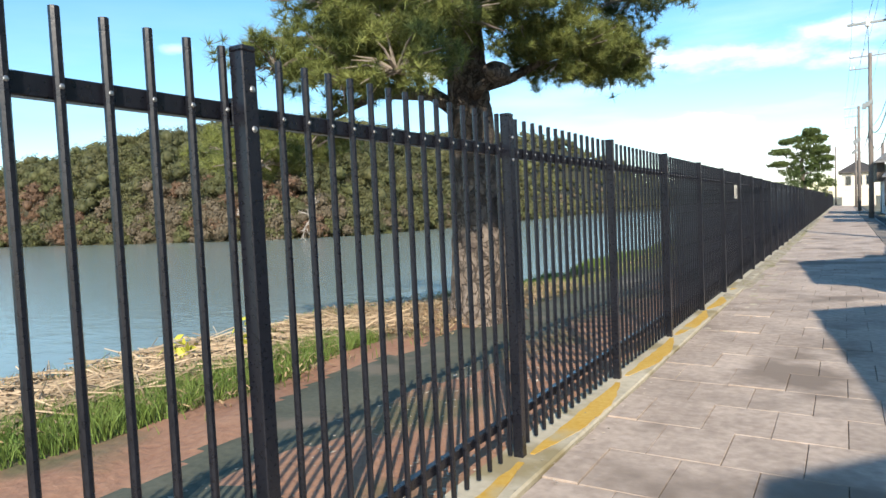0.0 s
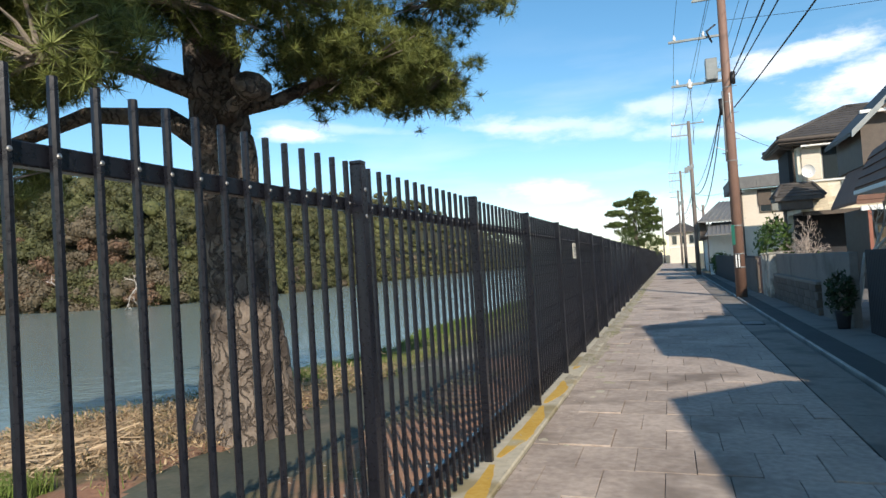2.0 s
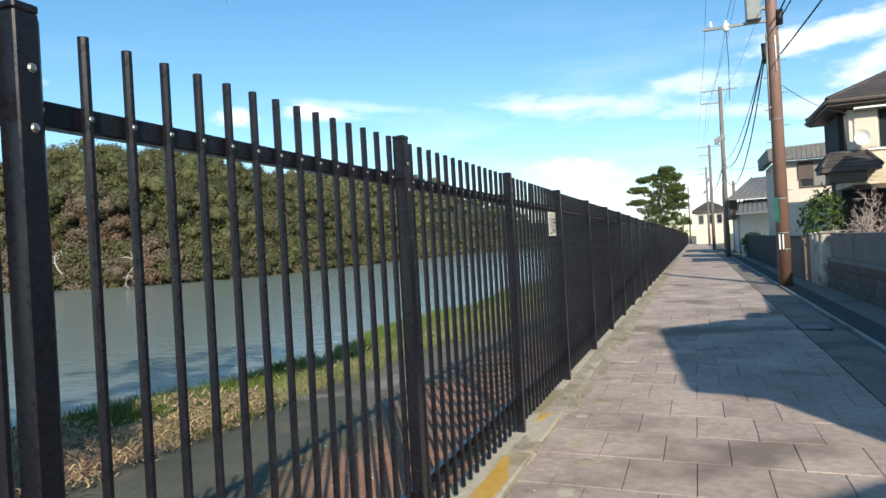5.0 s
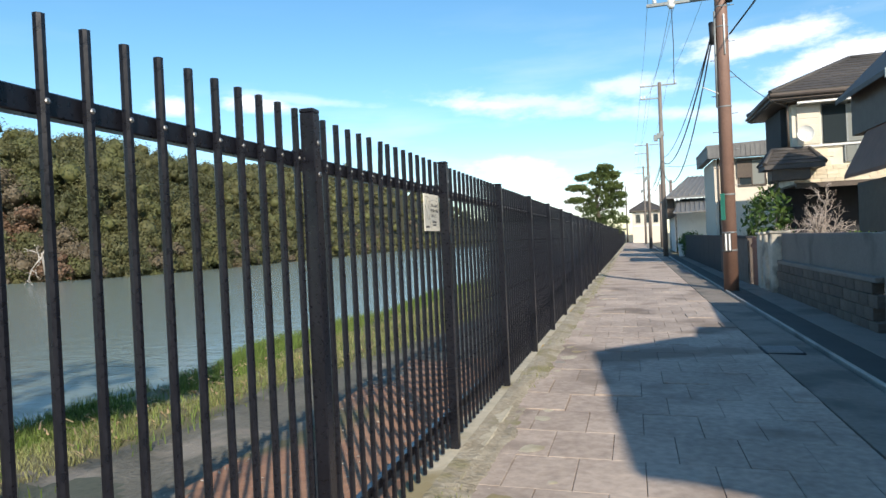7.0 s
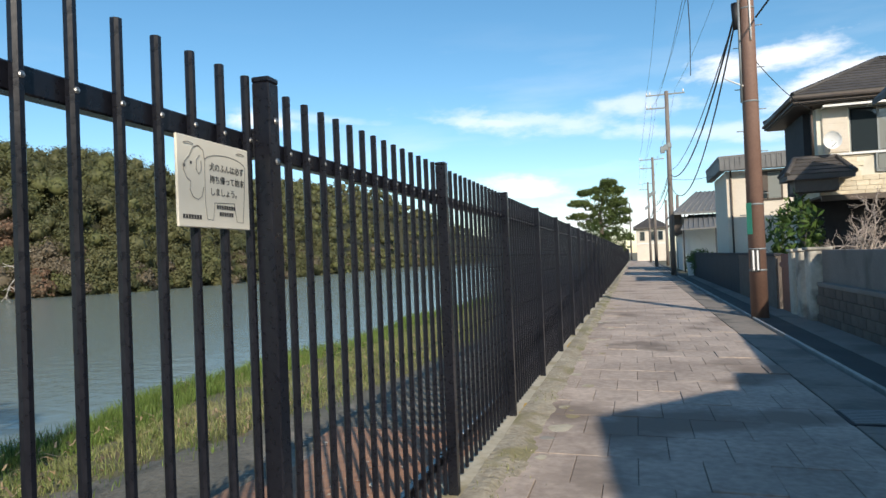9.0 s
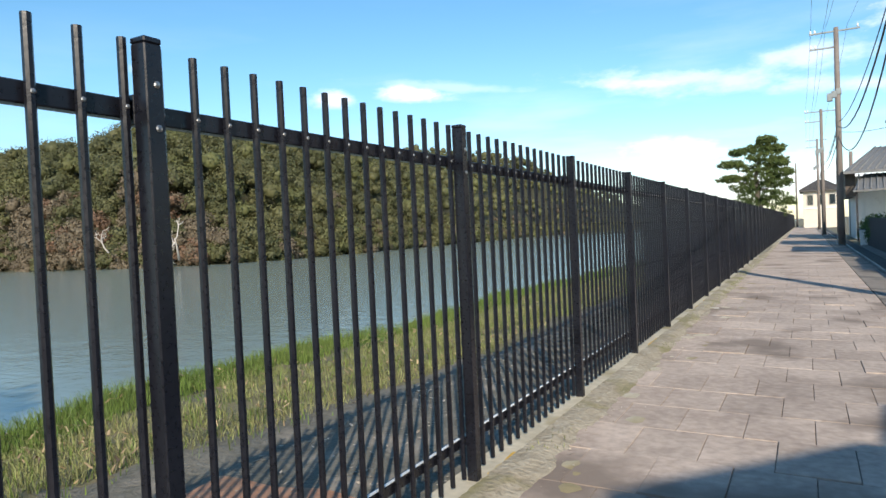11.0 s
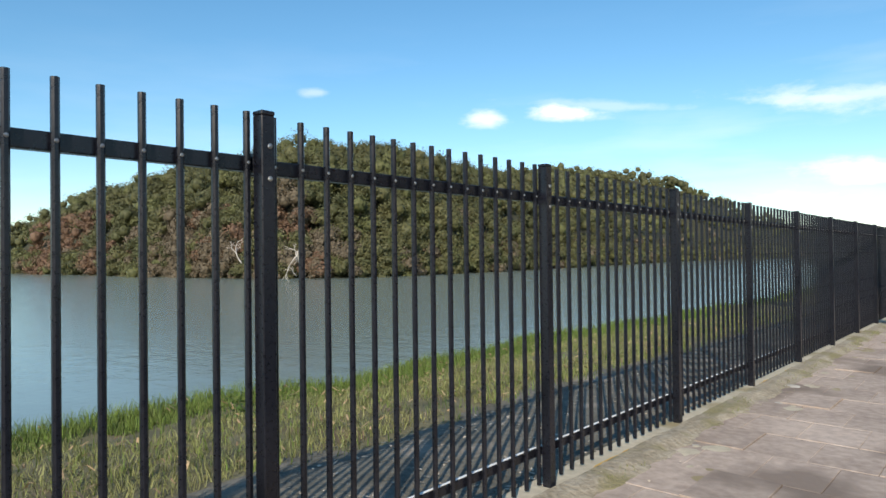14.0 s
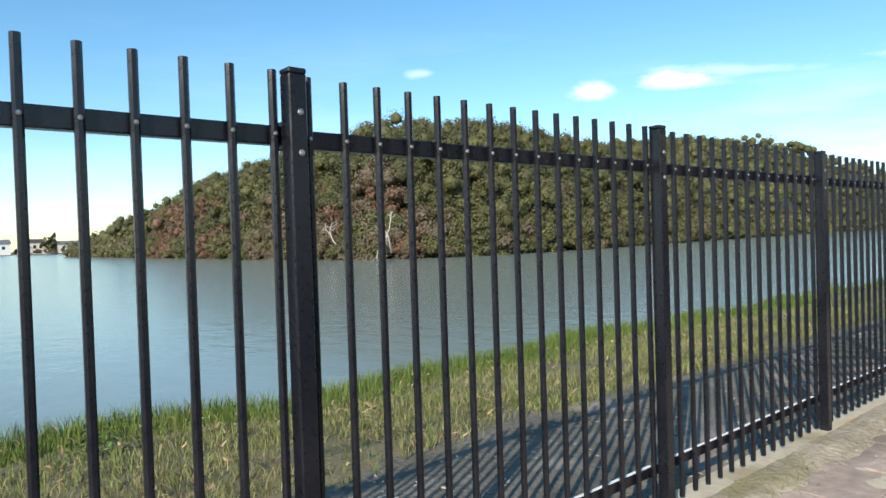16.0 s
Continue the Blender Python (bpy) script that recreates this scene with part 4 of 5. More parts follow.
def woods():
    """Trees of several lobes each, every lobe a cloud of small leaf sprays round a dark core."""
    V, F, I = [], [], []
    base = 0
    ico = bmesh.new()
    bmesh.ops.create_icosphere(ico, subdivisions=1, radius=1)
    iv = np.array([v.co[:] for v in ico.verts]); ifc = np.array([tuple(v.index for v in f.verts) for f in ico.faces])
    ico.free()
    n_s = 220000
    spots = np.stack([-40 - 220 * rng.uniform(size=n_s) ** 1.25, 44 + 520 * rng.uniform(size=n_s) ** 1.6], 1)
    z, d = island_z(spots[:, 0], spots[:, 1])
    grid, picked = set(), []
    for (x, y), zz, dd in zip(spots, z, d):
        if not 0.05 < dd < 62 or x < -238:
            continue
        cell = 1.35 + 0.0075 * math.hypot(x, y)
        cell = 1.0 if dd < 1.2 else cell
        key = (round(x / cell), round(y / cell), dd < 1.2)
        if key not in grid:
            grid.add(key)
            picked.append((x, y, zz, dd))
    for x, y, zz, dd in picked:
        dist = math.hypot(x, y)
        r = (1.05 + 1.6 * rng.uniform() ** 1.6) * (1 + dist * 0.0024)
        if dd < 3:
            r *= 0.75
        h = r * rng.uniform(0.85, 1.6) * (1 if dist < 120 else 0.75)
        az = math.degrees(math.atan2(-x, y))
        u = rng.uniform()
        pn = noise.noise(Vector((x * 0.05, y * 0.05, 3.0)))
        if dd < 9 and 64.0 < az < 70 and pn > -0.3 and u < 0.8:
            mi = 3
        elif dd < 7 and 46 < az < 63 and noise.noise(Vector((x * 0.16, y * 0.16, 8.0))) > -0.02:
            mi = 4 if u < 0.8 else 3
        elif dd < 5 and u < 0.15:
            mi = 4
        else:
            mi = 0 if u + pn * 0.5 < 0.36 else 1 if u < 0.78 else 2
        lobes = 5 if dist < 120 else 4 if dist < 200 else 3
        n = 210 if dist < 105 else 120 if dist < 160 else 40
        turn0 = rng.uniform(0, 6.283)
        for k in range(lobes):
            a = turn0 + 6.283 * k / lobes + rng.uniform(-0.5, 0.5)
            rr = r * rng.uniform(0.35, 0.62)
            off = r * rng.uniform(0.25, 0.75) if k else 0.0
            c = np.array((x + off * math.cos(a), y + off * math.sin(a), zz + h * (0.95 if k == 0 else rng.uniform(-0.1 if dd < 5 else 0.25, 0.85))))
            V.append(c + iv * rng.uniform(0.72, 1.1, (len(iv), 1)) * rr * 0.70)
            F.append(ifc + base); I.append(np.full(len(ifc), mi))
            base += len(iv)
            q = rng.normal(0, 1, (n, 3)); q[:, 2] = np.abs(q[:, 2]) * rng.choice([1, 1, 1, -0.6], n)
            q /= np.linalg.norm(q, axis=1)[:, None]
            pos = c + q * rr * (1.1, 1.1, 0.95) * rng.uniform(0.6, 1.2, (n, 1))
            s = rng.uniform(0.07, 0.17, (n, 1)) * (1 + dist * 0.0035)
            e1 = np.cross(q, rng.normal(0, 1, (n, 3))) + 0.35 * rng.normal(0, 1, (n, 3)); e1 /= np.linalg.norm(e1, axis=1)[:, None]
            e2 = np.cross(q, e1) + 0.35 * rng.normal(0, 1, (n, 3))
            e2 /= np.linalg.norm(e2, axis=1)[:, None]
            V.append(np.stack([pos - e1 * s, pos + e2 * s * 1.2, pos + e1 * s], 1).reshape(-1, 3))
            F.append(base + np.arange(3 * n).reshape(-1, 3)); I.append(np.full(n, mi))
            base += 3 * n
    V, F, I = np.concatenate(V), np.concatenate(F), np.concatenate(I)
    me = bpy.data.meshes.new("island_woods")
    me.vertices.add(len(V)); me.vertices.foreach_set("co", V.ravel())
    me.loops.add(F.size); me.loops.foreach_set("vertex_index", F.ravel().astype(np.int32))
    me.polygons.add(len(F)); me.polygons.foreach_set("loop_start", np.arange(0, F.size, 3, dtype=np.int32))
    for mm in WOODS:
        me.materials.append(mm)
    me.polygons.foreach_set("material_index", I.astype(np.int32))
    me.update(calc_edges=True)
    tagged(new("island_woods", me), "dense mixed woods of green and russet trees on the mound", "woods", kind="stuff")


woods()
xs, ys = np.concatenate([np.arange(-262, -4, 3.0)]), np.concatenate([np.arange(42, 200, 3.0), np.arange(200, 600, 10.0)])
X, Y = np.meshgrid(xs, ys)
Z, D = island_z(X, Y)
Z = np.where(X < -242, -3, Z)
n = len(xs)
tagged(new("island_mound", raw("island_mound", np.stack([X.ravel(), Y.ravel(), Z.ravel()], 1).tolist(), [(j * n + i, j * n + i + 1, (j + 1) * n + i + 1, (j + 1) * n + i) for j in range(len(ys) - 1) for i in range(n - 1)], [surface("forest_floor", (0.035, 0.036, 0.016), (0.055, 0.050, 0.026), 0.3, 0.95, 0.4)], None, True)), "earth mound of the island under the trees", "mound", kind="structure")


def bare_tree(name, at, height, material, label, seed, spread=0.6, r0=0.05, depth=3, lean=(0, 0, 0)):
    t = root(name, at, label, "tree")
    g = np.random.default_rng(seed)
    bm_t, bm_b = bmesh.new(), bmesh.new()

    def grow(p, d, ln, r, k):
        q = p + d * ln * 0.5 + Vector(g.normal(0, 0.06 * ln, 3))
        e = p + d * ln + Vector(g.normal(0, 0.08 * ln, 3))
        tube([p, q, e], [r, r * 0.8, r * 0.55], 6, bm_t if k == depth else bm_b)
        if k:
            for _ in range(3 if k > 1 else 4):
                nd = (d + Vector(g.normal(0, spread, 3))).normalized()
                grow(q.lerp(e, g.uniform(0.2, 1)), nd, ln * g.uniform(0.5, 0.75), r * 0.6, k - 1)
    grow(Vector((0, 0, -0.1)), (Vector((0, 0, 1)) + Vector(lean)).normalized(), height * 0.45, r0, depth)
    part("trunk", bm_t, material, t)
    tagged(part("twig_mass", bm_b, material, t), kind="stuff")
    return t


bare_tree("dead_tree", (-49.0, 43.8, 0.3), 4.6, PALE_WOOD, "bleached dead tree leaning at the island shore", 4, 0.75, 0.11, 3, (0.25, -0.3, 0))
bare_tree("dead_tree", (-60.0, 44.6, 1.2), 3.4, PALE_WOOD, "bleached dead tree at the island shore", 8, 0.8, 0.08, 3, (-0.5, 0, 0))


# ---- far shore ----
def far_house(x, y, w, d, h, wall, roof_mat):
    t = root("far_house", (x, y, 0.3), "small pale house on the far shore", "house", "houses on the far shore")
    part("wall", box((-w / 2, -d / 2, -0.5), (w / 2, d / 2, h)), wall, t)
    part("roof", prism([(-w / 2 - 0.5, h), (w / 2 + 0.5, h), (0, h + w * 0.22)], -d / 2 - 0.5, d / 2 + 0.5, 1), roof_mat, t)
    for k in (-1, 0, 1):
        part("window", box((w / 2 - 0.02, k * d * 0.28 - 0.8, h * 0.45), (w / 2 + 0.06, k * d * 0.28 + 0.8, h * 0.75)), GLASS, t)


for k, (x, y, w, d, h) in enumerate(((-470, 62, 12, 16, 6), (-480, 84, 10, 12, 6.5), (-475, 40, 12, 14, 4.5), (-490, 18, 14, 12, 6), (-478, 104, 10, 16, 5), (-485, -8, 12, 12, 6))):
    far_house(x, y, w, d, h, (WHITE, CREAM, BEIGE)[k % 3], (ROOF_GREY, ROOF)[k % 2])
V, F, I, base = [], [], [], 0
for k in range(260):
    x, y = rng.uniform(-520, -445), rng.uniform(-160, 330)
    h = rng.choice([1.5, 2.0, 2.5, 4.5, 8.0], p=[0.3, 0.3, 0.2, 0.12, 0.08])
    n = 60
    q = rng.normal(0, 1, (n, 3)); q /= np.linalg.norm(q, axis=1)[:, None]
    pos = np.array((x, y, 0.3 + h * 0.6)) + q * (h * 0.5, h * 0.5, h * 0.5) * rng.uniform(0.5, 1.1, (n, 1))
    s = 0.22 * h
    e1, e2 = rng.normal(0, 1, (n, 3)) * s, rng.normal(0, 1, (n, 3)) * s
    V.append(np.stack([pos - e1, pos + e2, pos + e1], 1).reshape(-1, 3))
    F += [(base + 3 * i, base + 3 * i + 1, base + 3 * i + 2) for i in range(n)]
    I += [int(rng.choice([0, 1, 4]))] * n
    base += 3 * n
tagged(new("far_shrubs", raw("far_shrubs", np.concatenate(V).tolist(), F, WOODS, I, True)), "low scrub and trees on the far shore", "scrub", kind="stuff")


# ---- houses ----
def hip_roof(t, x0, x1, y0, y1, eave, ridge_x0, ridge_x1, ridge_y, top, material, thick=0.14, name="roof"):
    """A hipped roof of four slopes with courses of tiles standing proud."""
    a, b, c, d = Vector((x0, y0, eave)), Vector((x1, y0, eave)), Vector((x1, y1, eave)), Vector((x0, y1, eave))
    r0, r1 = Vector((ridge_x0, ridge_y, top)), Vector((ridge_x1, ridge_y, top))
    bm = bmesh.new()
    vs = [bm.verts.new(v) for v in (a, b, c, d, r0, r1)]
    lo = [bm.verts.new(v - Vector((0, 0, thick))) for v in (a, b, c, d)]
    for f in ((0, 1, 5, 4), (1, 2, 5), (2, 3, 4, 5), (3, 0, 4)):
        bm.faces.new([vs[i] for i in f])
    for i in range(4):
        bm.faces.new((vs[i], lo[i], lo[(i + 1) % 4], vs[(i + 1) % 4]))
    bm.faces.new(lo[::-1])
    bmesh.ops.recalc_face_normals(bm, faces=bm.faces)
    rf = part(name, bm, material, t)
    courses(rf, a, b, r0, r1, material)
    courses(rf, d, a, r0, r0, material)
    for p, q in ((a, r0), (b, r1), (r0, r1), (d, r0)):
        if (q - p).length > 0.2:
            part("ridge_tiles", tube([p + Vector((0, 0, 0.02)), q + Vector((0, 0, 0.02))], [0.09, 0.09], 6), material, rf)
    return rf


def courses(rf, a, b, r0, r1, material, step=0.26):
    n = max(2, int(((a + b) / 2 - (r0 + r1) / 2).length / step))
    up = (b - a).cross(r0 - a).normalized()
    up = up if up.z > 0 else -up
    for i in range(n):
        p, q = a.lerp(r0, i / n), b.lerp(r1, i / n)
        p2, q2 = a.lerp(r0, (i + 1) / n), b.lerp(r1, (i + 1) / n)
        bm = bmesh.new()
        vs = [bm.verts.new(v) for v in (p + up * 0.035, q + up * 0.035, q2 + up * 0.006, p2 + up * 0.006, p, q)]
        bm.faces.new(vs[:4]); bm.faces.new((vs[4], vs[5], vs[1], vs[0]))
        part("tile_course", bm, material, rf)


def window(t, x0, x1, z0, z1, y, panes=2, frame_mat=None, mats=None):
    """A sliding window set in a wall that faces south at y."""
    fm = frame_mat or METAL_GREY
    w = part("window", box((x0 - 0.05, y - 0.05, z0 - 0.05), (x1 + 0.05, y + 0.02, z0)), fm, t)
    for a, b in (((x0 - 0.05, y - 0.05, z1), (x1 + 0.05, y + 0.02, z1 + 0.05)), ((x0 - 0.05, y - 0.05, z0), (x0, y + 0.02, z1)), ((x1, y - 0.05, z0), (x1 + 0.05, y + 0.02, z1))):
        part("frame", box(a, b), fm, w)
    for k in range(panes):
        a, b = x0 + (x1 - x0) * k / panes, x0 + (x1 - x0) * (k + 1) / panes
        part("pane", box((a + 0.03, y - 0.012 - 0.01 * (k % 2), z0 + 0.03), (b - 0.03, y + 0.004, z1 - 0.03)), (mats or [GLASS, CURTAIN])[k % 2], w)
        part("sash", box((b - 0.03, y - 0.03, z0), (b + 0.03 * (k < panes - 1), y + 0.01, z1)), fm, w)
    return w


def house_stone():
    t = root("stone_house", (0, 0, 0), "two-storey beige house with stone cladding and dark hip roof", "house")
    part("wall", box((7.26, 24.0, 3.05), (8.31 - 0.05, 24.25, 6.05)), BEIGE, t)
    part("wall", box((10.04, 24.0, 3.05), (14.5, 24.25, 6.05)), BEIGE, t)
    part("wall", box((8.26, 24.0, 3.05), (10.04, 24.25, 4.44)), BEIGE, t)
    part("wall", box((8.26, 24.0, 6.02), (10.04, 24.25, 6.05)), BEIGE, t)
    part("wall", box((7.26, 24.25, 3.05), (7.45, 28, 6.05)), BEIGE, t)
    part("wall", box((14.3, 24.25, -0.1), (14.5, 28, 6.05)), BEIGE, t)
    part("wall", box((7.26, 27.8, -0.1), (14.5, 28.0, 6.05)), BEIGE, t)
    # shade of the open ground floor, painted as a near-black wall
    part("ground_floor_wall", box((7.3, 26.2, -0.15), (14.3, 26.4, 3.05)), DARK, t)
    part("ceiling", box((7.3, 24.05, 2.98), (14.3, 26.3, 3.05)), TRIM, t)
    # near-black box painting the shade of the recessed side
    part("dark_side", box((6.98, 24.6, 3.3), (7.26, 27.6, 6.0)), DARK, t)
    g = np.random.default_rng(3)
    z = 3.06
    while z < 4.36:
        x = 7.27
        h = g.uniform(0.12, 0.19)
        while x < 12.4:
            w = min(g.uniform(0.28, 0.7), 12.45 - x)
            if not (x + w > 8.95 and x < 9.9 and z + h > 3.74):
                part("cladding_stone", box((x, 23.975 - g.uniform(0, 0.02), z), (x + w - 0.012, 24.0, min(z + h, 4.40) - 0.012)), STONE_CLAD, t)
            x += w
        z += h
    window(t, 8.31, 9.99, 4.49, 5.97, 24.1, 2)
    window(t, 9.04, 9.82, 3.81, 4.42, 23.97, 2, None, [CURTAIN, CURTAIN])
    part("shutter_box", box((7.42, 23.93, 4.5), (8.22, 24.0, 5.95), 0.01), CREAM, t)
    for k in range(6):
        part("shutter_slat", box((7.44, 23.92, 4.56 + 0.23 * k), (8.20, 23.93, 4.76 + 0.23 * k), 0.003), CREAM, t)
    part("sill", box((7.4, 23.90, 4.38), (10.1, 24.0, 4.46), 0.01), WHITE, t)
    part("awning_rail", box((7.35, 23.45, 5.98), (12.4, 23.52, 6.06), 0.01), WHITE, t)
    for x in (7.4, 8.8, 10.2, 11.6):
        part("bracket", box((x, 23.5, 5.99), (x + 0.05, 24.0, 6.03)), WHITE, t)
    part("soffit", box((6.5, 23.45, 6.10), (15.2, 28.5, 6.15)), TRIM, t)
    hip_roof(t, 6.42, 15.4, 23.35, 28.6, 6.45, 9.85, 12.1, 26.0, 8.01, ROOF, 0.30)
    part("fascia", box((6.42, 23.31, 6.18), (15.4, 23.35, 6.42)), TRIM, t)
    part("gutter", tube([(6.4, 23.27, 6.30), (15.4, 23.27, 6.28)], [0.055, 0.055], 8), TRIM, t)
    part("gutter", tube([(6.38, 23.3, 6.30), (6.38, 28.6, 6.28)], [0.055, 0.055], 8), TRIM, t)
    part("downpipe", tube([(7.1, 23.9, 6.15), (7.1, 23.9, 4.35)], [0.045, 0.045], 8), TRIM, t)
    porch = hip_roof(t, 6.05, 8.08, 22.9, 24.2, 3.72, 6.5, 7.8, 23.9, 4.33, ROOF, 0.16, "porch_roof")
    part("porch_beam", box((6.3, 23.0, 3.15), (7.6, 23.8, 3.56)), TRIM, t)
    part("porch_post", box((6.4, 23.1, -0.15), (6.54, 23.24, 3.2)), TRIM, t)
    part("beam", box((7.3, 23.9, 2.86), (14.3, 24.05, 3.05)), TRIM, t)
    part("column", box((9.43, 23.95, -0.15), (9.56, 24.1, 2.9)), TRIM, t)
    dish = root("satellite_dish", (7.6, 23.55, 4.86), "white round satellite dish on the house wall", "dish")
    bm = bmesh.new()
    bmesh.ops.create_uvsphere(bm, u_segments=24, v_segments=12, radius=0.31)
    bmesh.ops.delete(bm, geom=[v for v in bm.verts if v.co.z > -0.12], context="VERTS")
    for v in bm.verts:
        v.co = Vector((v.co.x * 1.08, (v.co.z + 0.31) * -0.6, v.co.y * 1.1))
    bmesh.ops.solidify(bm, geom=bm.faces[:], thickness=0.012)
    part("reflector", bm, WHITE, dish)
    part("arm", tube([(0, 0.02, -0.2), (0.05, -0.3, -0.12)], [0.012, 0.010], 6), METAL_GREY, dish)
    part("mount", tube([(0, 0.0, 0), (0, 0.2, -0.05), (0, 0.45, -0.05)], [0.03, 0.025, 0.025], 8), METAL_GREY, dish)


house_stone()


def house_gable():
    t = root("gable_house", (1.35 * 0.13, -8.98 * 0.13, 1.44 * 0.13 - 0.17), "house with steep dark gable and brown lean-to roof", "house")
    t.scale = (0.87, 0.87, 0.87)
    part("wall", box((8.6, 18.3, 4.6), (14, 22.3, 6.0)), TRIM, t)
    part("lower_wall", box((8.7, 18.5, -0.15), (14, 22.3, 3.0)), TRIM, t)
    part("gable_wall", prism([(8.6, 6.0), (13.6, 6.0), (11.1, 8.35)], 18.3, 18.5, 1), TRIM, t)
    rf = part("roof", slab_of([(8.2, 17.7, 5.9), (8.2, 22.6, 5.9), (11.1, 22.6, 8.75), (11.1, 17.7, 8.75)], 0.16), ROOF, t)
    part("roof_slope", slab_of([(11.1, 17.7, 8.75), (11.1, 22.6, 8.75), (14.0, 22.6, 5.9), (14.0, 17.7, 5.9)], 0.16), ROOF, rf)
    part("bargeboard", slab_of([(8.15, 17.62, 5.88), (8.15, 17.69, 5.88), (11.1, 17.69, 8.78), (11.1, 17.62, 8.78)], 0.26), METAL_GREY, rf)
    part("tie_beam", box((8.5, 17.75, 6.5), (13.7, 17.85, 6.62)), WHITE, t)
    lean = part("lean_to_roof", slab_of([(7.95, 16.9, 3.2), (13.5, 16.9, 3.2), (13.5, 18.3, 4.8), (8.75, 18.3, 4.8)], 0.14), ROOF_BROWN, t)
    courses(lean, Vector((7.95, 16.9, 3.2)), Vector((13.5, 16.9, 3.2)), Vector((8.75, 18.3, 4.8)), Vector((13.5, 18.3, 4.8)), ROOF_BROWN)
    part("side_slope", slab_of([(7.95, 16.9, 3.2), (8.75, 18.3, 4.8), (8.75, 21.0, 4.8), (7.95, 21.0, 3.2)], 0.12), ROOF_BROWN, lean)
    part("white_beam", box((8.1, 16.95, 2.82), (13.4, 17.05, 3.0), 0.01), WHITE, t)
    for x in (8.3, 10.6, 12.8):
        part("post", box((x, 16.95, -0.15), (x + 0.12, 17.07, 2.84)), RED_WOOD, t)
    part("door", box((10.0, 18.42, -0.1), (11.2, 18.5, 2.3)), RED_WOOD, t)
    window(t, 8.95, 9.8, 1.0, 2.3, 18.48, 2)
    dish = root("satellite_dish", (8.6, 14.12, 6.0), "white oval satellite dish under the gable", "dish")
    bm = bmesh.new()
    bmesh.ops.create_uvsphere(bm, u_segments=20, v_segments=10, radius=0.30)
    bmesh.ops.delete(bm, geom=[v for v in bm.verts if v.co.z > -0.1], context="VERTS")
    for v in bm.verts:
        v.co = Vector((v.co.x * 1.25, (v.co.z + 0.30) * -0.6, v.co.y * 0.8))
    bmesh.ops.solidify(bm, geom=bm.faces[:], thickness=0.012)
    part("reflector", bm, WHITE, dish)
    part("mount", tube([(0, 0, 0), (0, 0.15, -0.1), (0.0, 0.3, -0.16)], [0.03, 0.025, 0.025], 8), METAL_GREY, dish)


house_gable()


def house_cream():
    t = root("cream_house", (0, 0, 0), "cream rendered house with grey tiled parapet roof", "house")
    part("wall", box((5.54, 34, -0.15), (10.5, 39, 5.15)), CREAM, t)
    part("roof", slab_of([(5.15, 33.4, 5.85), (5.15, 39.5, 5.85), (10.8, 39.5, 5.98), (10.8, 33.4, 5.98)], 0.12), ROOF_GREY, t)
    part("fascia", box((5.17, 33.42, 5.15), (10.8, 33.75, 5.80), 0.02), ROOF_GREY, t)
    part("side_fascia", box((5.17, 33.75, 5.15), (5.50, 39.4, 5.80), 0.02), ROOF_GREY, t)
    for k in range(24):
        part("tile_rib", box((5.2 + 0.23 * k, 33.39, 5.2), (5.26 + 0.23 * k, 33.42, 5.8)), ROOF_GREY, t)
    part("downpipe", tube([(5.74, 33.94, 5.2), (5.74, 33.94, -0.1)], [0.045, 0.045], 8), TRIM, t)
    window(t, 6.75, 8.0, 3.7, 5.0, 33.98, 2, TRIM)
    part("shutter", box((6.65, 33.90, 4.1), (7.35, 33.99, 5.05)), TRIM, t)


house_cream()


def house_white():
    t = root("white_house", (0, 0, 0), "white house with grey ribbed roofs and carport", "house")
    part("wall", box((4.5, 52, -0.15), (10, 60, 3.9)), WHITE, t)
    rf = part("roof", slab_of([(3.8, 50.3, 4.15), (10.4, 50.3, 4.15), (10.4, 56, 6.0), (5.9, 56, 6.0)], 0.16), ROOF_GREY, t)
    part("side_slope", slab_of([(3.8, 50.3, 4.15), (5.9, 56, 6.0), (5.9, 57, 6.0), (3.8, 61, 4.15)], 0.14), ROOF_GREY, rf)
    carport = part("carport_roof", slab_of([(4.15, 47.5, 2.85), (9, 47.5, 2.95), (9, 52, 4.0), (5.0, 52, 4.0)], 0.10), ROOF_GREY, t)
    for k in range(14):
        x = 4.4 + 0.33 * k
        part("roof_rib", tube([(x, 47.5, 2.90), (x + 0.35, 52, 4.02)], [0.045, 0.045], 6), ROOF_GREY, carport)
        part("roof_rib", tube([(x - 0.2 + k * 0.1, 50.3, 4.18), (x + 1.6, 56, 6.03)], [0.05, 0.05], 6), ROOF_GREY, rf)
    part("dark_front", box((3.95, 51.4, 2.6), (4.5, 59, 4.1)), TRIM, t)
    for x in (4.3, 6.4, 8.6):
        part("carport_post", box((x, 47.7, -0.15), (x + 0.1, 47.8, 2.9)), DARK, t)
    window(t, 5.0, 6.6, 1.2, 2.3, 51.97, 3, WHITE, [WHITE, WHITE])


house_white()


def house_end():
    t = root("end_house", (0, 0, 0), "pale cream house closing the end of the path", "house")
    part("wall", box((1.35, 112, -0.15), (5.9, 120, 5.2)), CREAM, t)
    hip_roof(t, 0.9, 6.4, 111.4, 120.5, 5.3, 3.2, 4.2, 116, 6.8, ROOF, 0.2)
    for x in (1.9, 3.4, 4.7):
        window(t, x, x + 0.7, 3.2, 4.6, 111.97, 1)
    part("band", box((1.3, 111.9, 2.6), (5.95, 112.0, 2.75)), WHITE, t)


house_end()


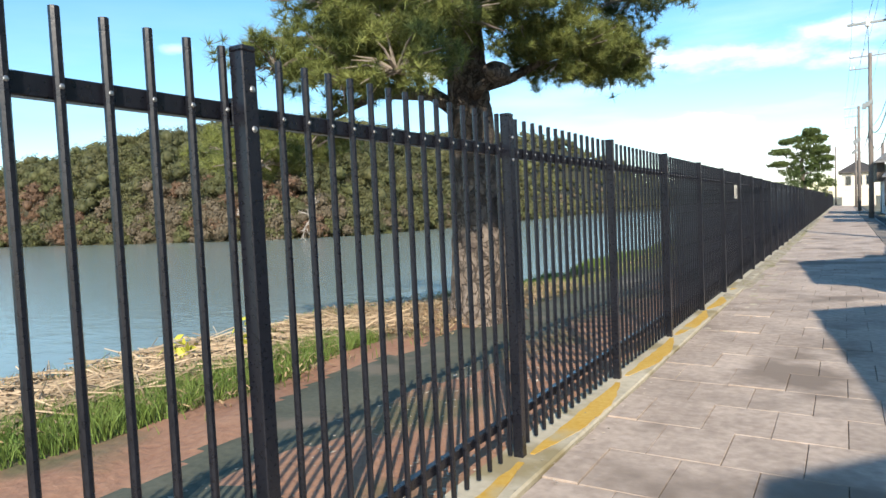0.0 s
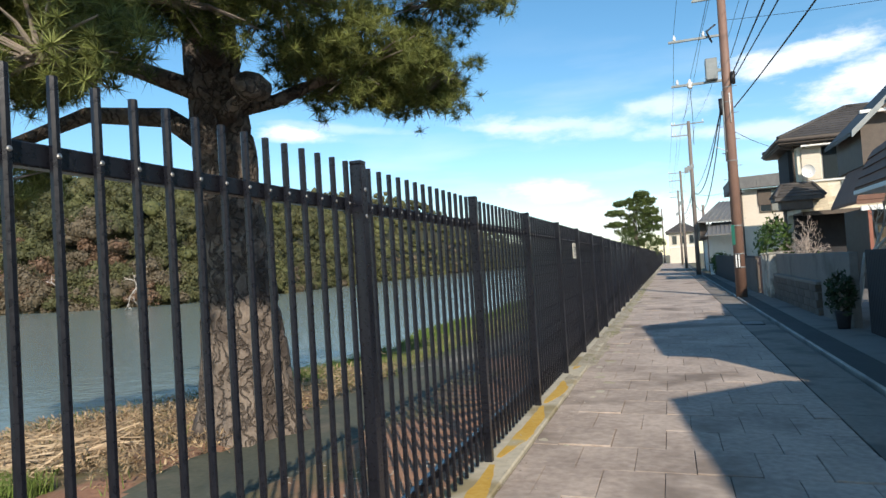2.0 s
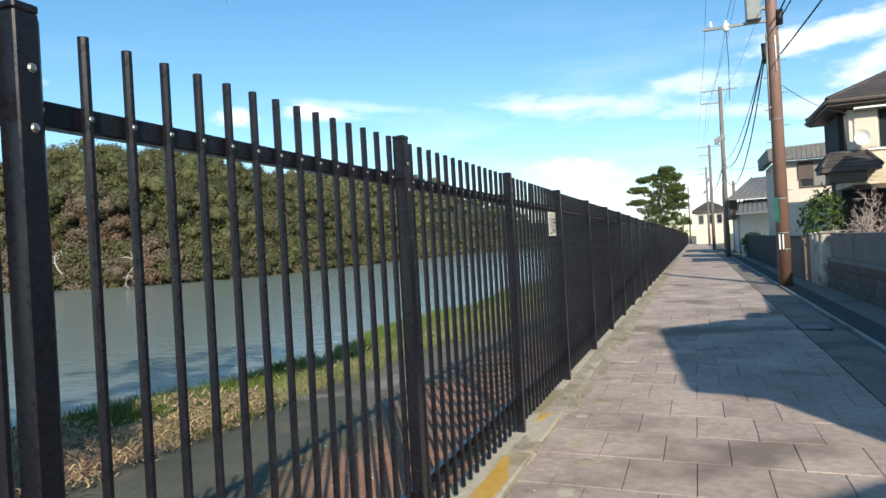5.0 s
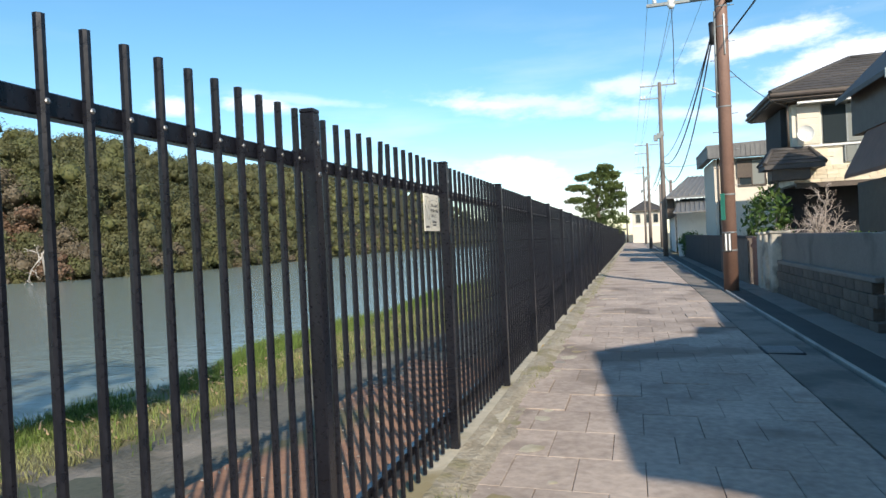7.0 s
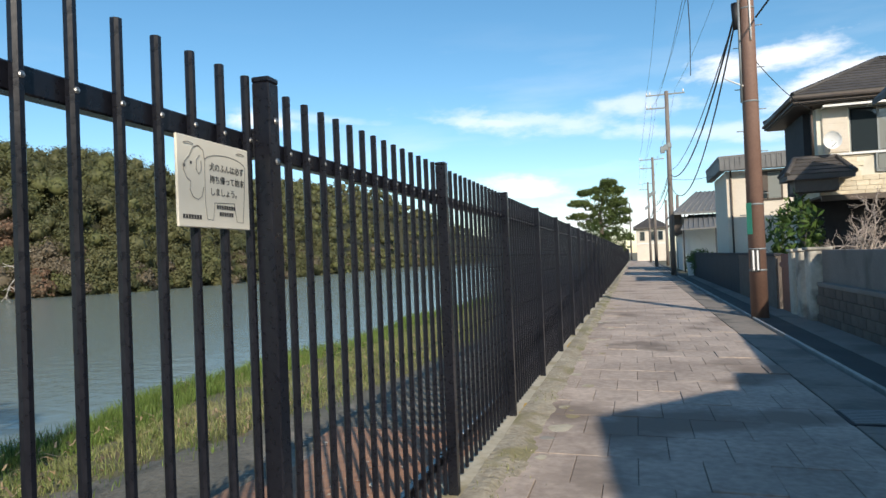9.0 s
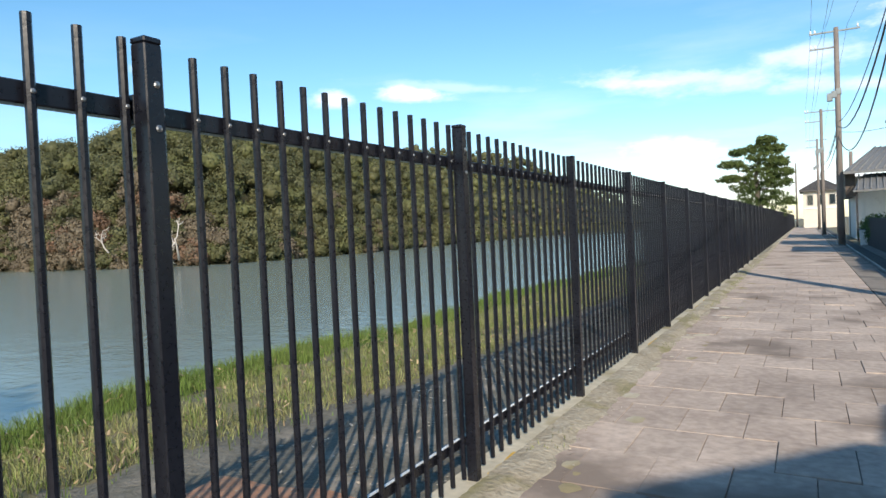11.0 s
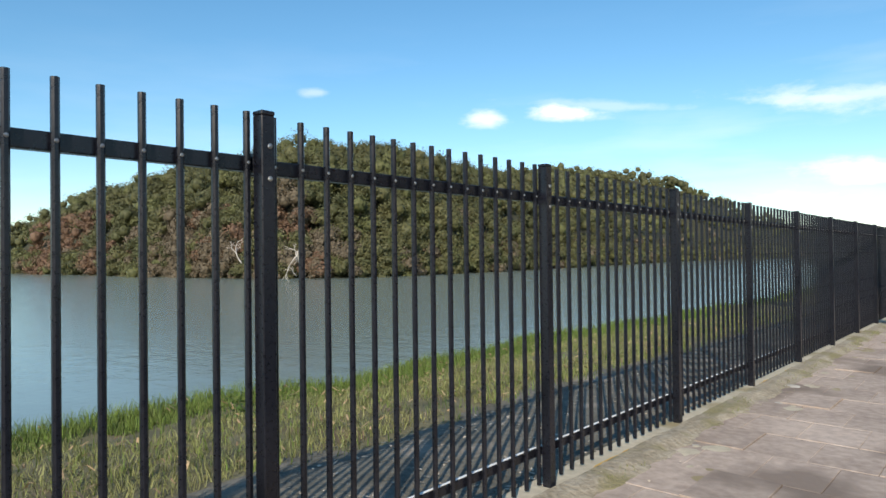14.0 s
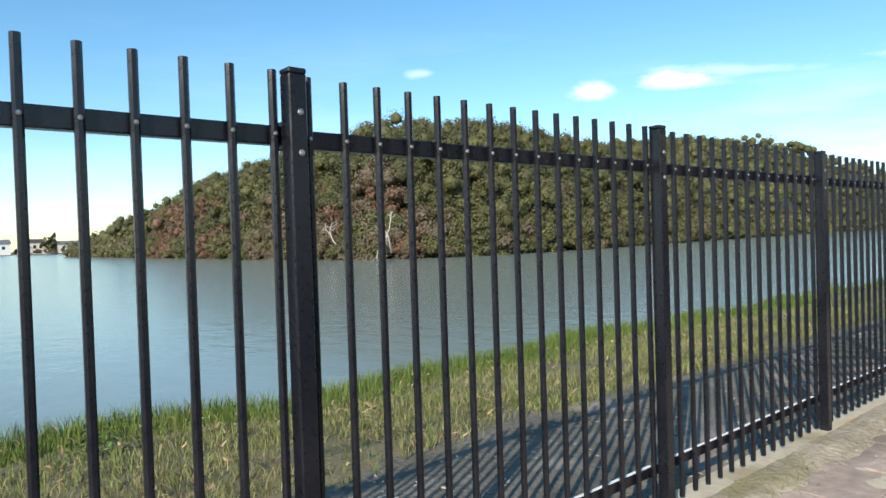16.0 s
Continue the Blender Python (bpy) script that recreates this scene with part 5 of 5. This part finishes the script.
def shade_house():
    """The houses beside the first stretch of the path, whose shadows fall across the slabs."""
    t = root("side_house", (0, 0, 0), "gabled street house casting its shadow on the path", "house")
    part("wall", prism([(-7.35, -0.15), (-7.35, 5.22), (-4.7, 5.72), (-1.1, 4.24), (0.3, 4.1), (0.3, -0.15)], 5.55, 11, 0), BEIGE, t)
    part("roof", slab_of([(5.5, -4.7, 5.80), (11.2, -4.7, 5.80), (11.2, -1.1, 4.32), (5.5, -1.1, 4.32)], 0.1), ROOF, t)
    part("roof_slope", slab_of([(5.5, -8.2, 5.22), (11.2, -8.2, 5.22), (11.2, -4.7, 5.82), (5.5, -4.7, 5.82)], 0.1), ROOF, t)
    part("boxed_eave", prism([(-8.18, 5.11), (-7.75, 4.80), (-7.36, 4.46), (-7.36, 5.25)], 5.53, 11.1, 0), TRIM, t)
    part("door", box((5.51, -2.4, -0.15), (5.55, -1.5, 1.95)), RED_WOOD, t)
    u = root("side_house", (0, 0, 0), "gabled street house casting its shadow on the path", "house")
    part("wall", prism([(-19, -0.15), (-19, 5.2), (-17.6, 5.15), (-15.4, 4.25), (-14.9, 4.25), (-11.3, 5.0), (-8.0, 3.55), (-8.0, -0.15)], 5.55, 11, 0), CREAM, u)
    part("roof", slab_of([(5.5, -11.3, 5.1), (11.2, -11.3, 5.1), (11.2, -7.9, 3.62), (5.5, -7.9, 3.62)], 0.1), ROOF, u)
    part("roof_slope", slab_of([(5.5, -14.9, 4.33), (11.2, -14.9, 4.33), (11.2, -11.3, 5.1), (5.5, -11.3, 5.1)], 0.1), ROOF, u)
    a = root("garage", (0, 0, 0), "low garage with red-brown mansard roof and white trim", "garage")
    rf = part("mansard", slab_of([(5.22, 0.9, 2.62), (5.22, 5.5, 2.62), (5.55, 5.3, 3.37), (5.55, 0.9, 3.62)], 0.05), ROOF_BROWN, a)
    part("mansard_end", slab_of([(5.22, 5.5, 2.62), (9, 5.7, 2.62), (9, 5.3, 3.37), (5.55, 5.3, 3.37)], 0.05), ROOF_BROWN, a)
    courses(rf, Vector((5.22, 0.9, 2.62)), Vector((5.22, 5.5, 2.62)), Vector((5.55, 0.9, 3.62)), Vector((5.55, 5.3, 3.37)), ROOF_BROWN, 0.2)
    part("roof_top", slab_of([(5.55, 0.1, 3.62), (9, 0.1, 3.62), (9, 5.3, 3.37), (5.55, 5.3, 3.37)], 0.08), ROOF_BROWN, a)
    part("trim", box((5.2, 0.1, 2.48), (9, 5.6, 2.57), 0.01), WHITE, a)
    part("wall", box((5.7, 0.1, -0.15), (9, 5.2, 2.48)), CREAM, a)
    part("door", box((5.66, 3.0, -0.12), (5.70, 3.9, 2.0)), RED_WOOD, a)


shade_house()


# ---- garden walls and gates ----
gw = root("garden_wall", (0, 0, 0), "grey stucco garden wall on a brown block base", "wall")
part("panel", box((4.56, 6.1, 0.62), (4.70, 12.75, 1.28), 0.01), WALL_GREY, gw)
part("end_panel", box((4.54, 3.4, -0.12), (4.68, 6.07, 1.30), 0.01), WALL_GREY, gw)
part("ledge", box((4.44, 6.12, 0.58), (4.60, 12.72, 0.66), 0.012), WALL_GREY, gw)
g = np.random.default_rng(11)
blk = mesh_of("block", box((0, 0.006, 0.004), (0.16, 0.394, 0.186), 0.008), BLOCK)
for row in range(4):
    for k in range(17):
        y = 6.1 + 0.4 * k - (0.2 if row % 2 else 0)
        if 6.05 <= y and y + 0.4 <= 12.95:
            shared("block", blk, gw, (4.45 + g.uniform(0, 0.008), y, -0.16 + 0.19 * row))
gatep = root("gate_pillars", (0, 0, 0), "weathered pale stone gate pillars", "gate pillars")
for y, h in ((12.85, 1.28), (13.65, 1.26), (14.35, 1.25)):
    part("pillar", box((4.35, y, -0.15), (4.75, y + 0.38, h), 0.03), GATE_STONE, gatep)
    part("pillar_cap", box((4.32, y - 0.03, h), (4.78, y + 0.41, h + 0.06), 0.015), GATE_STONE, gatep)
gate = root("wooden_gate", (0, 0, 0), "red-brown wooden board gate behind the pole", "gate")
for k in range(6):
    part("board", box((4.4, 14.8 + 0.16 * k, -0.12), (4.44, 14.95 + 0.16 * k, 1.2), 0.006), RED_WOOD, gate)
part("gate_frame", box((4.37, 14.75, 0.9), (4.4, 15.8, 1.0)), RED_WOOD, gate)
fw = root("far_wall", (0, 0, 0), "dark block wall standing in for hedges along the lane", "wall")
# coping and panels past y = 20 are near-black, in place of dark hedges
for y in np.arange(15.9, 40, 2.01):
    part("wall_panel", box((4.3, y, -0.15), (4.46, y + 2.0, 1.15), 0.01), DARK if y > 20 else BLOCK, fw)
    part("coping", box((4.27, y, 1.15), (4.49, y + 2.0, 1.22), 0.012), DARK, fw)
sf = root("slat_fence", (0, 0, 0), "black upright slat fence beside the garden wall", "fence")
slat = mesh_of("slat", box((-0.012, -0.035, -0.12), (0.012, 0.035, 1.34), 0.004), DARK)
for k in range(100):
    shared("slat", slat, sf, (4.62, 2.55 - 0.095 * k, 0))
for z in (0.25, 1.1):
    part("rail", box((4.64, -7.0, z), (4.68, 2.6, z + 0.06)), DARK, sf)
bin_ = root("garden_bin", (4.3, 40.6, -0.12), "white plastic box standing by the lane", "bin")
part("body", prism([(-0.25, 0), (0.25, 0), (0.3, 0.75), (-0.3, 0.75)], -0.25, 0.25, 1), WHITE, bin_)
part("lid", box((-0.32, -0.28, 0.75), (0.32, 0.28, 0.82), 0.02), METAL_GREY, bin_)


def shrub(name, at, rad, n, leaf, material, label, stems=True):
    t = root(name, at, label, "shrub")
    q = in_pad((0, 0, rad[2]), rad, n)
    d = rng.normal(0, 1, (n, 3)); d[:, 2] += 0.5; d /= np.linalg.norm(d, axis=1)[:, None]
    e = np.cross(d, rng.normal(0, 1, (n, 3))); e /= np.linalg.norm(e, axis=1)[:, None]
    s = leaf * rng.uniform(0.6, 1.3, (n, 1))
    v = np.concatenate([q - d * s, q + e * s * 0.35, q + d * s, q - e * s * 0.35]).tolist()
    i = np.arange(n)
    ob = new("foliage", raw("foliage", v, [tuple(r) for r in np.stack([i, i + n, i + 2 * n, i + 3 * n], 1).tolist()], [material]))
    ob.parent = t
    if stems:
        bm = bmesh.new()
        for k in range(9):
            e = Vector(in_pad((0, 0, rad[2]), rad, 1)[0])
            tube([(0, 0, -0.05), e * 0.5 + Vector((0, 0, 0.1)), e], [0.03, 0.018, 0.006], 5, bm)
        part("stems", bm, BRANCH, t)
    return t


shrub("green_shrub", (5.35, 18.6, 0.0), (0.75, 1.1, 1.4), 1300, 0.12, FERN, "bright green bushy shrub behind the gate")
shrub("hedge", (5.3, 9.5, 0.0), (0.35, 2.6, 0.62), 1800, 0.05, HEDGE, "dark hedge behind the garden wall")
shrub("dark_shrub", (4.75, 39.0, -0.1), (0.7, 1.6, 0.75), 1500, 0.08, HEDGE, "dark rounded bush by the lane")
shrub("dark_shrub", (4.9, 44.0, -0.1), (0.8, 2.2, 0.7), 1500, 0.09, HEDGE, "dark rounded bush by the lane")
shrub("pot_shrub", (4.36, 3.35, 0.14), (0.28, 0.28, 0.42), 700, 0.06, DARK_LEAF, "potted dark leafy shrub against the wall")
pot = root("plant_pot", (4.36, 3.35, -0.12), "dark round plant pot on the apron", "pot")
part("pot_body", tube([(0, 0, 0), (0, 0, 0.3), (0, 0, 0.34)], [0.10, 0.14, 0.15], 16), DARK, pot)
bare_tree("bare_shrub", (5.3, 13.6, -0.12), 2.7, TWIG, "leafless pale grey shrub with dense fine twigs", 21, 0.6, 0.045, 5)
bare_tree("bare_shrub", (5.4, 12.9, -0.12), 2.5, TWIG, "leafless pale grey shrub with dense fine twigs", 22, 0.6, 0.045, 5)
bare_tree("bare_tree", (5.3, 6.6, -0.12), 3.4, PALE_WOOD, "bare garden tree with crooked branches", 31, 0.6, 0.06, 4, (0.2, -0.35, 0))


# ---- utility poles and cables ----
def utility_pole(x, y, top, r, material, label, rings=True, foot=-0.12):
    t = root("utility_pole", (x, y, foot), label, "utility pole", "utility poles along the lane")
    h = top - foot
    part("shaft", tube([(0, 0, 0), (0.02, 0, h * 0.5), (0.05, 0, h)], [r, r * 0.86, r * 0.7], 20), material, t)
    if rings:
        for z in (1.0, 1.45, 2.4, 4.6, 6.6, 7.1):
            rr = r * (1 - 0.3 * z / h) + 0.006
            part("steel_band", tube([(0.004 * z, 0, z), (0.004 * z, 0, z + 0.035)], [rr, rr], 20), METAL_GREY, t)
        for k in range(12):
            z = 2.2 + 0.45 * k
            sx = 1 if k % 2 else -1
            part("step_bolt", tube([(0.004 * z + sx * r * 0.7, 0, z), (0.004 * z + sx * (r + 0.12), 0, z)], [0.01, 0.01], 6), METAL_GREY, t)
    return t


def insulator(t, at, s=1.0, mat=None):
    x, y, z = at
    part("insulator", tube([(x, y, z), (x, y, z + 0.05 * s), (x, y, z + 0.06 * s), (x, y, z + 0.12 * s), (x, y, z + 0.13 * s), (x, y, z + 0.19 * s)], [0.03 * s, 0.06 * s, 0.03 * s, 0.06 * s, 0.03 * s, 0.02 * s], 10), mat or WHITE, t)


P1 = (3.585, 13.85)
p1 = utility_pole(P1[0], P1[1], 12.5, 0.18, POLE, "brown painted utility pole with bands and plate")
for z, s in ((7.35, -1), (8.9, -1), (10.2, 0)):
    part("cross_arm", box((-1.75 if s else -0.9, -0.04, z), (0.15 if s else 0.9, 0.04, z + 0.07)), METAL_GREY, p1)
insulator(p1, (-1.15, 0, 7.25), 1.7)
for x in (-1.55, -0.6):
    insulator(p1, (x, 0, 7.42))
    insulator(p1, (x, 0, 8.97))
for x in (-0.8, 0.8):
    insulator(p1, (x, 0, 10.27))
part("switch_box", box((-0.62, -0.22, 7.42), (-0.24, 0.2, 8.15), 0.02), METAL_GREY, p1, "grey switch box on the pole")
part("box_bracket", box((-0.26, -0.05, 7.7), (-0.12, 0.05, 7.8)), METAL_GREY, p1)
part("cable_clamp", tube([(0.2, -0.1, 7.2), (0.22, -0.1, 7.6)], [0.09, 0.09], 8), CABLE, p1)
part("cable_clamp", tube([(-0.2, -0.05, 6.2), (-0.2, -0.05, 6.75)], [0.07, 0.09], 8), CABLE, p1)
part("clamp_arms", tube([(-0.35, -0.1, 8.7), (-0.5, -0.1, 9.1), (-0.2, -0.1, 9.3)], [0.03, 0.04, 0.03], 6), CABLE, p1)
part("conduit", tube([(-0.17, -0.10, 4.6), (-0.15, -0.12, 7.0)], [0.025, 0.025], 6), METAL_GREY, p1)
part("conduit", tube([(0.06, -0.17, 5.9), (0.06, -0.17, 6.9)], [0.02, 0.02], 6), WHITE, p1)
part("bracket_arm", tube([(-0.12, -0.1, 4.95), (-0.5, -0.14, 5.14)], [0.016, 0.014], 6), WHITE, p1)
part("number_plate", slab_of([(-0.17, -0.19, 1.46), (0.02, -0.19, 1.46), (0.02, -0.188, 0.99), (-0.17, -0.188, 0.99)], 0.004), INK, p1)
pl = part("plate", box((-0.16, -0.205, 0.99), (0.02, -0.185, 1.47), 0.004), INK, p1, "black plate with white bars")
for x in (-0.125, -0.04):
    part("white_bar", box((x, -0.208, 1.02), (x + 0.035, -0.204, 1.44)), WHITE, pl)
part("green_tape", slab_of([(-0.180, -0.09, 2.45), (-0.09, -0.165, 2.45), (-0.095, -0.172, 2.44), (-0.187, -0.095, 2.44)], 0.66), GREEN_TAPE, p1, "green tape strip on the pole")

P2, P3, P4, P5 = (3.25, 41.0), (2.95, 64.6), (3.05, 94.0), (0.35, 128.0)
for (x, y), top in ((P2, 11.0), (P3, 10.2), (P4, 10.8), (P5, 10.5), ((4.2, 70.0), 6.5), ((4.6, 58.0), 6.0)):
    q = utility_pole(x, y, top, 0.16, POLE_GREY, "grey-brown concrete utility pole by the lane", False)
    if y < 100 and top > 7:
        for z in (top - 0.1, top - 0.9):
            part("cross_arm", box((-1.15, -0.04, z), (1.1 if z > top - 0.5 else 0.1, 0.04, z + 0.07)), METAL_GREY, q)
            for xx in (-1.1, -0.9):
                insulator(q, (xx, 0, z + 0.07))
        insulator(q, (1.0, 0, top), 1.0)
        for k in range(3):
            part("fitting", box((-0.45 + 0.2 * k, -0.15, top - 3.6 + 0.15 * k), (-0.2 + 0.2 * k, 0.1, top - 3.2 + 0.1 * k), 0.02), METAL_GREY, q)


def cable(a, b, sag, r, label="black overhead cable"):
    n = 14
    pts = [(a[0] + (b[0] - a[0]) * i / n, a[1] + (b[1] - a[1]) * i / n, a[2] + (b[2] - a[2]) * i / n - sag * 4 * (i / n) * (1 - i / n)) for i in range(n + 1)]
    return solid("overhead_cable", tube(pts, [r] * (n + 1), 5), CABLE, label, "cable", "overhead cables")


for dx, za, zb, zc, sg, r in ((-1.55, 9.15, 11.05, 10.3, 0.5, 0.007), (-0.6, 9.15, 11.05, 10.3, 0.55, 0.007), (-1.1, 7.55, 10.2, 9.5, 0.6, 0.007), (0.8, 10.45, 11.1, 10.4, 0.5, 0.007)):
    cable((P1[0] + dx, P1[1], za), (P2[0] + dx * 0.7, P2[1], zb), sg, r, "thin overhead power line between poles")
    cable((P2[0] + dx * 0.7, P2[1], zb), (P3[0] + dx * 0.7, P3[1], zc), sg, r, "thin overhead power line between poles")
    cable((P3[0] + dx * 0.7, P3[1], zc), (P4[0] + dx * 0.7, P4[1], zc + 0.4), sg, r, "thin overhead power line between poles")
    cable((P1[0] + dx, P1[1], za), (P1[0] + dx + 0.6, -18.0, za + 1.0), 0.5, r, "thin overhead power line between poles")
for za, zb, x, r, sg in ((7.4, 9.4, 5.0, 0.022, 0.35), (7.2, 8.4, 5.6, 0.018, 0.3), (6.3, 7.2, 5.8, 0.02, 0.4), (8.0, 10.6, 4.4, 0.012, 0.3)):
    cable((P1[0] + 0.2, P1[1], za), (x, -18.0, zb), sg, r, "thick black overhead cable along the lane")
for za, zb, r, sg in ((6.45, 6.0, 0.024, 1.3), (6.3, 5.45, 0.020, 2.0), (6.4, 6.2, 0.014, 0.8)):
    cable((P1[0] - 0.2, P1[1], za), (P2[0], P2[1], zb), sg, r, "thick black overhead cable along the lane")
    cable((P2[0], P2[1], zb), (P3[0], P3[1], zb - 0.3), 0.6, r, "thick black overhead cable along the lane")
    cable((P3[0], P3[1], zb - 0.3), (P4[0], P4[1], zb), 0.6, r, "thick black overhead cable along the lane")
cable((P2[0], P2[1], 5.7), (6.0, 34.0, 5.3), 0.25, 0.012, "black service cable to a house")
cable((P1[0], P1[1], 5.6), (7.1, 23.5, 5.9), 0.2, 0.010, "black service cable to a house")
cable((P1[0] + 0.1, P1[1], 9.3), (16.0, 10.0, 8.4), 0.3, 0.008, "thin black service cable over the gardens")
drop = [(P1[0] - 1.15, P1[1], 7.3), (P1[0] - 1.13, P1[1] + 0.02, 6.2), (P1[0] - 1.16, P1[1], 5.2)]
solid("hanging_lead", tube(drop, [0.010, 0.010, 0.008], 6), CABLE, "black lead hanging from the cross arm", "cable")


# ---- paving slabs, laid last ----
def path_top(x):
    return -0.020 - 0.055 * (x - 0.2) / 2.5


pav = root("path", (0, 0, 0), "path of worn grey-brown concrete slabs", "path", kind="structure")
g = np.random.default_rng(17)
W, DEP = 0.417, 0.60


def slab_mesh(w, d):
    bm = box((0.002, 0.0025, -0.045), (w - 0.002, d - 0.0025, 0.0), 0.003)
    return mesh_of("slab", bm, SLAB)


FULL, HALF = slab_mesh(W, DEP), slab_mesh(W / 2, DEP)
tilt = math.atan2(0.055, 2.5)
V, F = [], []
for row in range(-25, 208):
    y = DEP * row
    x = 0.215
    first = row % 2 == 1
    while x < 2.70:
        half = first or x + W > 2.72
        w = W / 2 if half else W
        first = False
        if -15 < y < 16:
            o = shared("slab", HALF if half else FULL, pav, (x, y + g.uniform(-0.002, 0.002), path_top(x) + g.uniform(-0.0035, 0.002) + (0.009 if g.uniform() < 0.07 else 0)), (g.uniform(-0.003, 0.003), tilt + g.uniform(-0.003, 0.003), 0))
        elif y >= 16:
            z0, z1 = path_top(x + 0.004), path_top(x + w - 0.004)
            dz = g.uniform(-0.003, 0.003)
            b = len(V)
            V += [(x + 0.004, y + 0.004, z0 + dz), (x + w - 0.004, y + 0.004, z1 + dz), (x + w - 0.004, y + DEP - 0.004, z1 + dz), (x + 0.004, y + DEP - 0.004, z0 + dz), (x + 0.004, y + 0.004, z0 - 0.04), (x + w - 0.004, y + 0.004, z1 - 0.04), (x + w - 0.004, y + DEP - 0.004, z1 - 0.04), (x + 0.004, y + DEP - 0.004, z0 - 0.04)]
            F += [(b, b + 1, b + 2, b + 3), (b, b + 4, b + 5, b + 1), (b + 1, b + 5, b + 6, b + 2), (b + 2, b + 6, b + 7, b + 3), (b + 3, b + 7, b + 4, b)]
        x += w
far = new("far_slabs", raw("far_slabs", V, F, [SLAB]))
far.parent = pav
tagged(far, kind="stuff")
